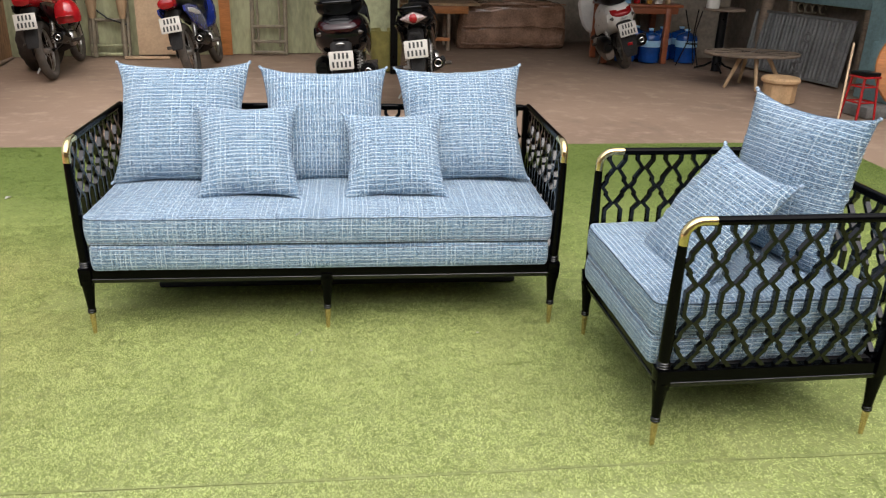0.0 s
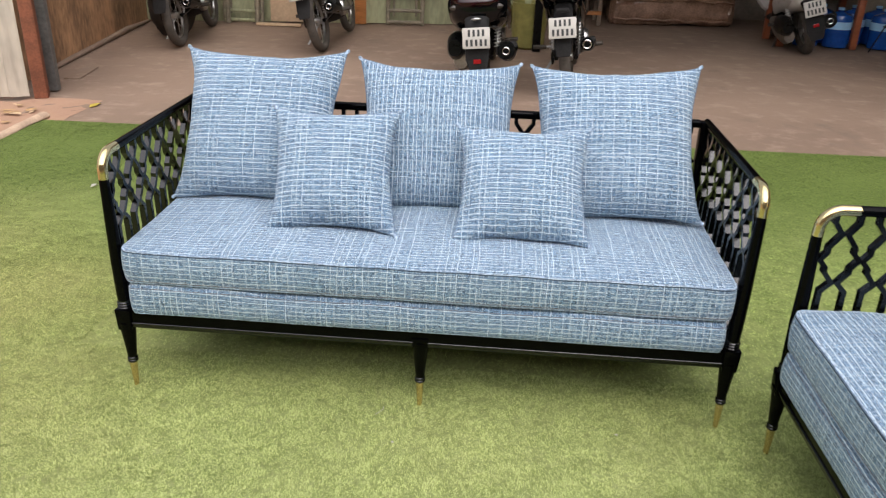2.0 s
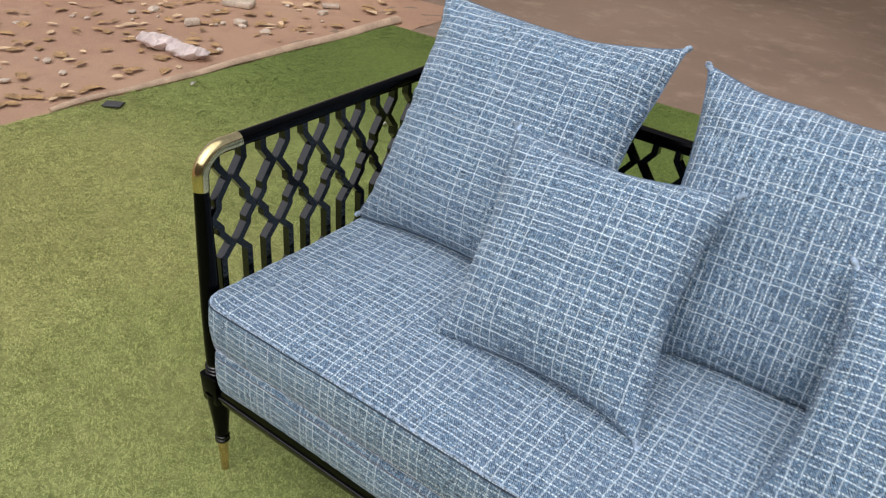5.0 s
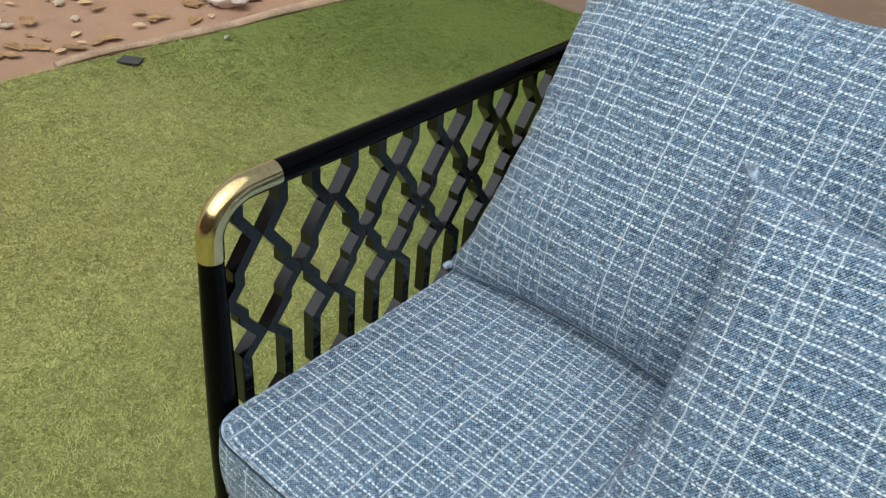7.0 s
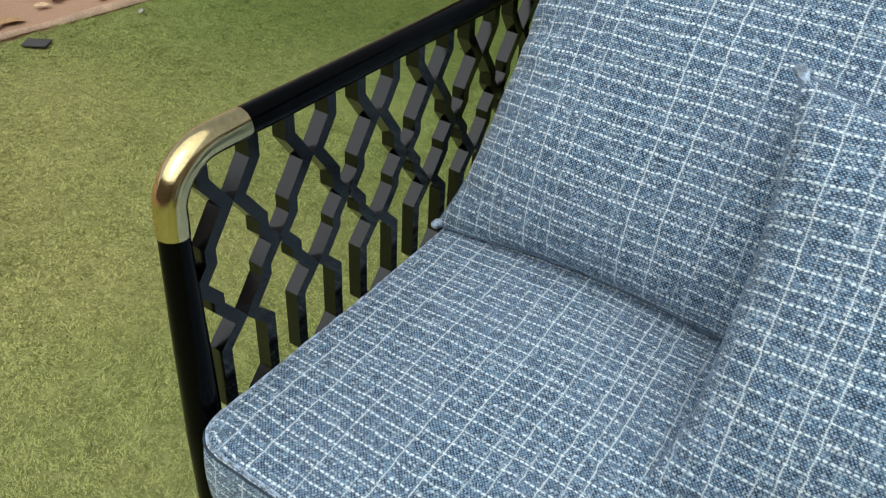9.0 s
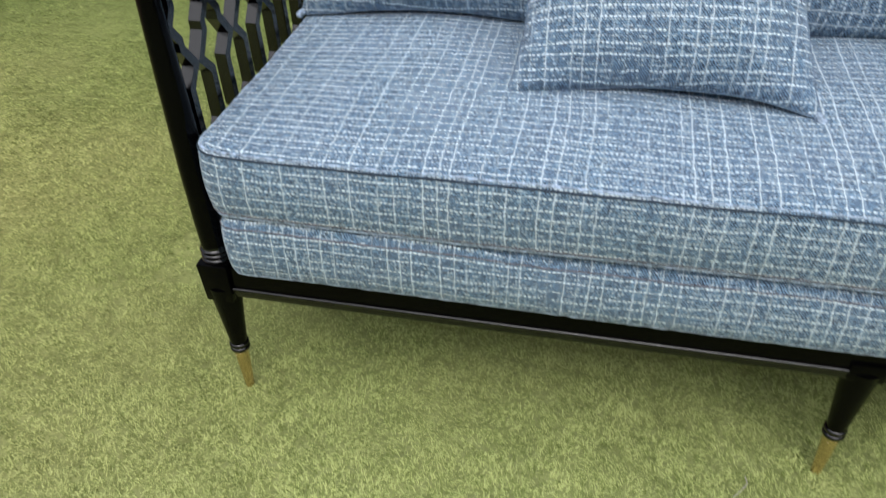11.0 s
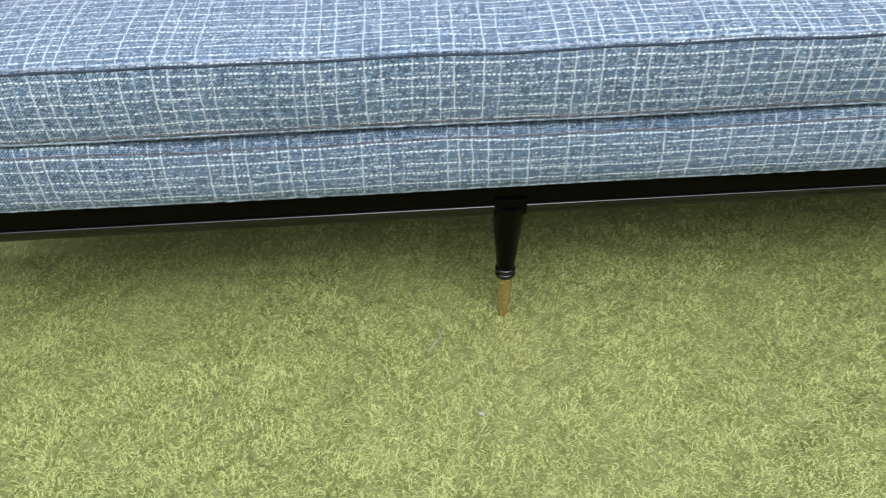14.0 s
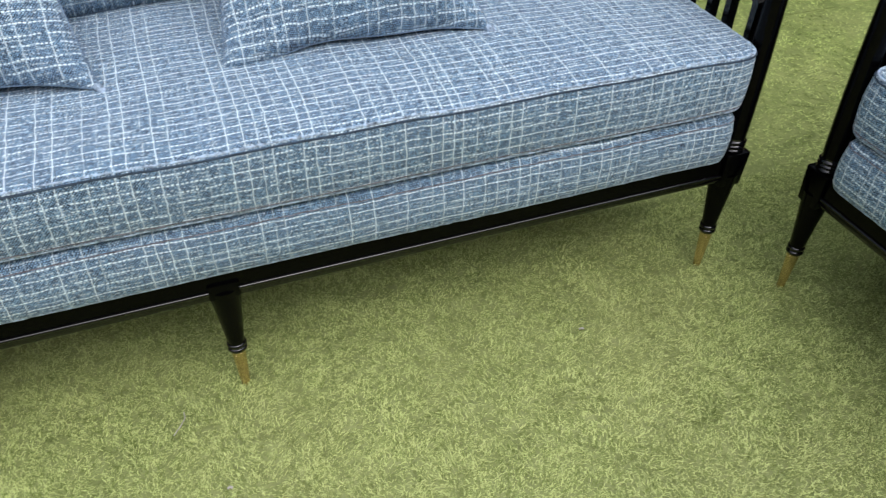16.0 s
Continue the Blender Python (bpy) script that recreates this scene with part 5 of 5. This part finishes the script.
# wrapped sofa
wrapped = thing("wrapped_sofa", pose(2.24, 8.66, 0), "long furniture bundle wrapped in crinkled brown glossy plastic", "wrapped sofa")
bm = box(1.5, 0.74, 0.64, (0, 0, 0.32), 0.11, seg=3)
bmesh.ops.subdivide_edges(bm, edges=bm.edges, cuts=7, use_grid_fill=True)
for v in bm.verts:
    fold = abs(noise.noise(Vector((v.co.x * 4 + v.co.z * 3, v.co.y * 5, v.co.z * 7)))) + 0.5 * abs(noise.noise(v.co * 13))
    v.co.y += 0.07 * fold * (1 if v.co.y < 0 else -1) + 0.05 * math.sin(v.co.x * 2.2)
    v.co.z = max(0.0, v.co.z - 0.07 * fold + 0.025 * math.sin(v.co.x * 3.1 + 1))
    v.co.x *= 1 + 0.07 * (0.6 - v.co.z)
part("wrapping", bm, WRAP, wrapped)
for z, lift in ((0.6, 0.02), (0.3, 0.035), (0.07, 0.03)):
    pts = [(-0.72 + 0.048 * k, -0.36 - lift * (0.6 + abs(noise.noise(Vector((k * 0.45, z * 9, 0))))) + 0.05 * math.sin((-0.72 + 0.048 * k) * 2.2), z + 0.03 * noise.noise(Vector((k * 0.3, z * 5, 4)))) for k in range(31)]
    part("loose_fold", tube(pts, [0.012 + 0.008 * noise.noise(Vector((k * 0.8, z, 2))) for k in range(31)], 8), WRAP, wrapped, "crinkled loose fold of the plastic")

# orange table with clutter
table = thing("wooden_table", pose(3.62, 7.35, 0), "red-brown wooden table with jugs under it", "table")
part("top", box(1.0, 0.62, 0.035, (0, 0, 0.7), 0.006), REDWOOD, table)
part("apron", box(0.9, 0.025, 0.08, (0, -0.27, 0.645), 0.003), REDWOOD, table)
for sx in (-0.44, 0.33):
    for sy in (-0.26, 0.26):
        part("leg", box(0.07, 0.07, 0.682, (sx, sy, 0.341), 0.006), REDWOOD, table)


def jug(x, y, tilt=0):
    ob = thing("water_jug", pose(x, y, 0, 0, 0, tilt), "large blue plastic water jug with pale label on the floor", "water jug", "water jugs")
    part("body", lathe([(0.11, 0), (0.128, 0.01), (0.133, 0.06), (0.128, 0.09), (0.133, 0.12), (0.133, 0.2), (0.128, 0.22), (0.133, 0.25), (0.133, 0.31), (0.118, 0.345), (0.06, 0.37), (0.03, 0.38), (0.03, 0.4)], 24), JUG, ob)
    part("label", lathe([(0.1345, 0.2), (0.1345, 0.28)], 24), LABEL, ob, "pale blue paper label")
    part("cap", lathe([(0.032, 0.395), (0.033, 0.42), (0.0, 0.425)], 14), LABEL, ob)


for x, y in ((3.72, 7.5), (3.8, 7.2), (4.05, 7.48), (4.32, 7.5), (4.28, 7.2), (3.5, 7.25)):
    jug(x, y, 30 * x)
bottle_kinds = [(3.42, 0.04, 0.16, RED), (3.5, 0.03, 0.2, BLACK), (3.58, 0.035, 0.14, plain("amber_plastic", (0.4, 0.2, 0.03), 0.3)), (3.7, 0.05, 0.12, WHITEP), (3.82, 0.035, 0.2, WOOD), (3.3, 0.045, 0.15, plain("sky_blue_can", (0.2, 0.4, 0.6), 0.3))]
for x, r, h, mat in bottle_kinds:
    b = part("bottle", lathe([(r * 0.9, 0), (r, 0.01), (r, h * 0.7), (r * 0.5, h * 0.85), (r * 0.4, h), (0, h)], 16), mat, at=pose(x + 0.15, 7.2, 0.718))
    tagged(b, "small coloured bottle standing on the wooden table", "bottle", "bottles on the table")
ped = thing("pedestal_table", pose(4.42, 6.55, 0), "small round-topped table on a thin dark iron stand", "side table")
part("top", lathe([(0.0, 0.7), (0.23, 0.7), (0.24, 0.71), (0.23, 0.73), (0.0, 0.73)], 28), OLDWOOD, ped)
part("column", lathe([(0.06, 0.0), (0.055, 0.02), (0.05, 0.7)], 12), BLACK, ped)
for k in range(3):
    a = radians(120 * k + 20)
    part("foot", tube([(0, 0, 0.14), (0.14 * math.cos(a), 0.14 * math.sin(a), 0.05), (0.26 * math.cos(a), 0.26 * math.sin(a), 0.012)], 0.014, 6), BLACK, ped)
kettle = thing("thermos_pot", pose(4.25, 6.5, 0.73), "white thermos pot standing on the round table", "pot")
part("body", lathe([(0.07, 0), (0.075, 0.02), (0.075, 0.13), (0.05, 0.19), (0.03, 0.2), (0, 0.2)], 20), WHITEP, kettle)
stand_ = thing("iron_stand", pose(4.2, 6.85, 0), "thin black scrolled iron stand beside the jugs", "stand")
for k in range(3):
    a = radians(120 * k + 50)
    part("leg", tube([(0.16 * math.cos(a), 0.16 * math.sin(a), 0.008), (0.05 * math.cos(a), 0.05 * math.sin(a), 0.3), (0.05 * math.cos(a), 0.05 * math.sin(a), 0.45), (0.12 * math.cos(a), 0.12 * math.sin(a), 0.68)], 0.008, 6), BLACK, stand_)
part("ring", tube([(0.07 * math.cos(radians(20 * k)), 0.07 * math.sin(radians(20 * k)), 0.28) for k in range(18)], 0.007, 6, closed=True), BLACK, stand_)

# low oval table
low = thing("low_table", pose(4.32, 5.5, 0, 0, 0, -4) @ Matrix.Diagonal((0.9, 0.9, 1.1, 1)), "low oval table with a worn radial plank top and splayed legs", "low table")
bm = lathe([(0.0, 0.30), (0.555, 0.30), (0.57, 0.312), (0.565, 0.328), (0.0, 0.328)], 40)
for v in bm.verts:
    v.co.y *= 0.66
part("top", bm, OLDWOOD, low)
for k in range(8):
    a = 2 * math.pi * (k + 0.5) / 8
    part("plank_joint", box(0.52, 0.008, 0.004, (0.27 * math.cos(a), 0.27 * math.sin(a) * 0.66, 0.3295), 0.001, (0, 0, math.degrees(math.atan2(math.sin(a) * 0.66, math.cos(a))))), BLACK, low)
for sx, sy in ((-0.25, -0.12), (-0.03, -0.3), (0.28, -0.1), (0.0, 0.22)):
    part("leg", tube([(sx * 0.6, sy * 0.6, 0.305), (sx * 1.35, sy * 1.2, 0.0)], [0.026, 0.018], 10), WOOD, low)

# many-sided kraft box stool
drum = thing("box_stool", pose(4.21, 4.62, 0) @ Matrix.Diagonal((0.84, 0.84, 0.98, 1)), "many-sided kraft cardboard stool with a padded pale top", "stool")
part("body", lathe([(0.175, 0.0), (0.185, 0.005), (0.19, 0.2), (0.18, 0.205)], 10), CARD, drum, smooth=False)
part("cushion_top", lathe([(0.19, 0.19), (0.215, 0.2), (0.218, 0.225), (0.2, 0.245), (0.1, 0.25), (0.0, 0.25)], 28), CARD, drum)

# red stool, stick, round board
rs = thing("red_stool", pose(4.43, 3.66, 0, 0, 0, 12) @ Matrix.Diagonal((0.58, 0.58, 0.95, 1)), "red painted steel stool with a dark seat", "stool")
part("seat", box(0.29, 0.29, 0.035, (0, 0, 0.45), 0.012), BLACK, rs, "dark seat pad")
part("seat_rim", box(0.31, 0.31, 0.02, (0, 0, 0.425), 0.008), RED, rs)
for sx in (-1, 1):
    for sy in (-1, 1):
        part("leg", tube([(sx * 0.12, sy * 0.12, 0.42), (sx * 0.17, sy * 0.17, 0.0)], 0.017, 8), RED, rs)
for z in (0.2, 0.34):
    part("brace", tube([(-0.13, -0.13, z), (0.13, -0.13, z), (0.13, 0.13, z), (-0.13, 0.13, z)], 0.009, 6, closed=True), RED, rs)
tagged(part("stick", tube([(4.16, 3.5, 0.0), (4.29, 3.7, 0.33), (4.43, 3.92, 0.65)], 0.009, 8), PLY), "pale thin stick leaning over the red stool", "stick")
tagged(part("round_board", lathe([(0.0, -0.015), (0.42, -0.015), (0.43, 0.0), (0.42, 0.015), (0.0, 0.015)], 40), ORANGE, at=pose(5.2, 3.95, 0.43, 78, 0, -20)), "round orange-brown wooden board leaning by the stool", "round board")

# corrugated panel and iron scraps by the side wall
panel = thing("corrugated_panel", pose(5.08, 6.1, 0.0, 0, 0, -76) @ pose(0, 0, 0, -8, 0, 0), "grey ribbed metal panel leaning at the side wall", "metal panel")
bm = bmesh.new()
cols = []
for k in range(193):
    x = -0.76 + 1.52 * k / 192
    y = 0.012 * max(-1, min(1, 2 * math.sin(2 * math.pi * x / 0.058)))
    cols.append([bm.verts.new((x, y, 0.03)), bm.verts.new((x, y, 0.7)), bm.verts.new((x, y + 0.003, 0.7)), bm.verts.new((x, y + 0.003, 0.03))])
for a, b in zip(cols, cols[1:]):
    for j in range(4):
        bm.faces.new((a[j], a[(j + 1) % 4], b[(j + 1) % 4], b[j]))
bmesh.ops.recalc_face_normals(bm, faces=bm.faces)
part("ribbed_sheet", bm, GREYM, panel)
for z in (0.03, 0.7):
    part("edge_bar", box(1.54, 0.03, 0.03, (0, 0, z), 0.003), GREYM, panel)
scrap = thing("iron_scrollwork", pose(4.98, 6.0, 0.0, 0, 0, -76), "grey cast iron scroll bracket leaning at the panel", "iron bracket")
for k, (x, z, r) in enumerate(((0.25, 0.4, 0.06), (0.25, 0.28, 0.05), (0.3, 0.5, 0.045), (0.2, 0.17, 0.05), (0.25, 0.06, 0.05))):
    part("scroll", tube([(x + r * math.cos(a * 0.4), -0.02, z + r * math.sin(a * 0.4)) for a in range(14)], 0.013, 6), GREYM, scrap)
top_scrap = thing("iron_scrollwork", pose(5.3, 6.2, 0.72, 0, 0, -76), "pale cast scroll ornament resting on the ribbed panel", "iron bracket")
for x in (-0.16, -0.05, 0.06, 0.17):
    part("scroll", tube([(x + 0.05 * math.cos(a * 0.45), 0, 0.05 + 0.05 * math.sin(a * 0.45)) for a in range(13)], 0.012, 6), BAMBOO, top_scrap)
shelf = thing("teal_cabinet", pose(5.38, 5.9, 0, 0, 0, -80), "faded teal wooden cabinet standing by the side wall", "cabinet")
part("body", box(1.3, 0.2, 0.5, (0, 0, 1.08), 0.006), TEAL, shelf)
for sx in (-0.6, 0.6):
    part("leg", box(0.05, 0.18, 0.84, (sx, 0, 0.42), 0.004), OLDWOOD, shelf)
door = thing("teal_door", pose(5.3, 4.55, 0, 0, 0, -78), "faded teal panelled door at the side wall", "door")
part("leaf", box(0.8, 0.04, 2.0, (0, 0, 1.0), 0.004), TEAL, door)
for z in (0.36, 0.95, 1.55):
    part("panel", box(0.56, 0.02, 0.42, (0, -0.02, z), 0.006), TEAL, door)
part("handle", tube([(0.3, -0.03, 0.98), (0.3, -0.07, 0.98), (0.2, -0.07, 0.98)], 0.01, 6), STEEL, door)
tagged(part("plinth", box(0.3, 0.3, 0.1, (0, 0, 0.05), 0.01), GREYM, at=pose(4.75, 4.0, 0, 0, 0, 10)), "grey metal box on the floor by the stool", "box")

tagged(part("board", box(0.12, 0.45, 0.012, (0, 0, 0.006), 0.002), CONCRETE, at=pose(-3.2, 4.17, -0.009, 0, 0, 9)), "dusty thin board lying by the brown wall", "board")

# ---- yard clutter ----
rng = random.Random(4)


def leaves(count, smallest, largest, material, label):
    bm = bmesh.new()
    for k in range(count):
        x, y = -2.9 - 3.2 * rng.random() ** 1.3, rng.uniform(-0.6, 3.1)
        if y > 3.2 + 0.36 * (x + 3.05):
            continue
        s, a = rng.uniform(smallest, largest), rng.uniform(0, 6.28)
        z = 0.006 + rng.uniform(0, 0.012)
        pts = []
        for u, w, h in ((-1, 0, 0.1), (-0.3, 0.4, 0.3), (0.5, 0.32, 0.25), (1, 0, 0.0), (0.5, -0.32, 0.4), (-0.3, -0.4, 0.35)):
            w *= rng.uniform(0.9, 1.7)
            pts.append(bm.verts.new((x + s * (u * math.cos(a) - w * math.sin(a)), y + s * (u * math.sin(a) + w * math.cos(a)), z * 0.4 + h * s * rng.uniform(0.05, 0.42))))
        bm.faces.new(pts[:4])
        bm.faces.new([pts[0], pts[3], pts[4], pts[5]])
    tagged(part("fallen_leaves", bm, material, smooth=False), label, "leaves", kind="stuff")


leaves(430, 0.018, 0.055, LEAF, "scattered dry brown leaves on the dirt")
leaves(200, 0.015, 0.05, PALELEAF, "pale dry leaves and flakes on the dirt")
bm = bmesh.new()
for k in range(130):
    x, y = rng.uniform(-5.6, -2.86), rng.uniform(-0.4, 3.0)
    if y > 3.2 + 0.36 * (x + 3.05):
        continue
    s = rng.uniform(0.006, 0.03) * (1.4 if rng.random() < 0.1 else 1)
    made = bmesh.ops.create_icosphere(bm, subdivisions=1, radius=s, matrix=pose(x, y, 0.002, 0, 0, rng.uniform(0, 360)) @ Matrix.Diagonal((1.3, 0.9, 0.55, 1)))["verts"]
    for v in made:
        v.co += noise.noise_vector(v.co * 40) * s * 0.25
tagged(part("pebbles", bm, STONE, smooth=False), "small pale stones scattered on the dirt", "stones", kind="stuff")


def stone(x, y, sx, sy, sz, rz, label):
    bm = box(sx, sy, sz, (0, 0, sz / 2), sz * 0.25)
    bmesh.ops.subdivide_edges(bm, edges=bm.edges, cuts=2, use_grid_fill=True)
    for v in bm.verts:
        v.co += noise.noise_vector(v.co * 18 + Vector((x, y, 0))) * sz * 0.18
    return tagged(part("stone_slab", bm, STONE, at=pose(x, y, -0.002, 0, 0, rz)), label, "stone", "loose stones")


stone(-3.54, 2.34, 0.17, 0.09, 0.035, 25, "pale broken brick lying on the dirt")
stone(-3.2, 2.75, 0.1, 0.05, 0.02, 50, "dark flat chip of stone on the dirt")
stone(-3.25, 2.1, 0.07, 0.05, 0.03, 10, "small pale stone among the leaves")
stone(-3.4, 1.9, 0.08, 0.05, 0.035, 70, "small pale stone among the leaves")
for x, y, s in ((-3.21, 1.55, 0.085), (-3.0, 1.56, 0.08)):
    bm = bmesh.new()
    bmesh.ops.create_icosphere(bm, subdivisions=4, radius=s, matrix=Matrix.Diagonal((1.35, 0.8, 0.4, 1)))
    for v in bm.verts:
        v.co += noise.noise_vector(v.co * 22 + Vector((x, 0, 0))) * 0.018 + noise.noise_vector(v.co * 60) * 0.006
    tagged(part("plastic_bag", bm, BAG, smooth=False, at=pose(x, y, 0.03, 0, 0, 20)), "crumpled translucent white plastic bag on the dirt", "plastic bag")
tagged(part("scrap_piece", box(0.075, 0.055, 0.006, (0, 0, 0.003), 0.002), MARK, at=pose(-2.69, 0.955, 0.010, 0, 0, 35)), "small dark rubber scrap lying on the turf edge", "scrap")
for x, y, s, mat, lab in ((-2.6, 3.2, 0.06, YLEAF, "yellow fallen leaf on the concrete"), (-1.81, 1.62, 0.022, PLATE, "pale thread lying on the turf"), (-2.67, 1.335, 0.02, PLATE, "white speck of paper on the turf")):
    bm = bmesh.new()
    vs = [bm.verts.new(p) for p in ((-s, 0, 0.004), (-0.3 * s, 0.4 * s, 0.012), (0.5 * s, 0.3 * s, 0.01), (s, 0, 0.004), (0.4 * s, -0.35 * s, 0.014), (-0.4 * s, -0.38 * s, 0.008))]
    bm.faces.new(vs[:4])
    bm.faces.new([vs[0], vs[3], vs[4], vs[5]])
    ext = bmesh.ops.extrude_face_region(bm, geom=list(bm.faces))
    for v in [g for g in ext["geom"] if isinstance(g, bmesh.types.BMVert)]:
        v.co.z += 0.002
    tagged(part("litter", bm, mat, smooth=False, at=pose(x, y, 0.008 if lab.find("turf") > 0 else -0.008, 0, 0, rng.uniform(0, 180))), lab, "litter")

# threads and specks on the turf in front of the sofa
for pts, r, lab in (([(-0.101, -0.036, 0.013), (-0.1, -0.05, 0.016), (-0.108, -0.061, 0.014), (-0.12, -0.074, 0.012)], 0.0008, "pale curled thread lying on the turf"),
                    ([(-0.0575, -0.193, 0.012), (-0.054, -0.192, 0.0135), (-0.0505, -0.194, 0.012)], 0.0022, "tiny pale crumb lying on the turf"),
                    ([(0.563, -0.085, 0.012), (0.567, -0.085, 0.0135), (0.571, -0.086, 0.012)], 0.0018, "tiny pale crumb lying on the turf")):
    tagged(part("thread" if "thread" in lab else "crumb", tube(pts, r, 6), PLATE), lab, "litter")
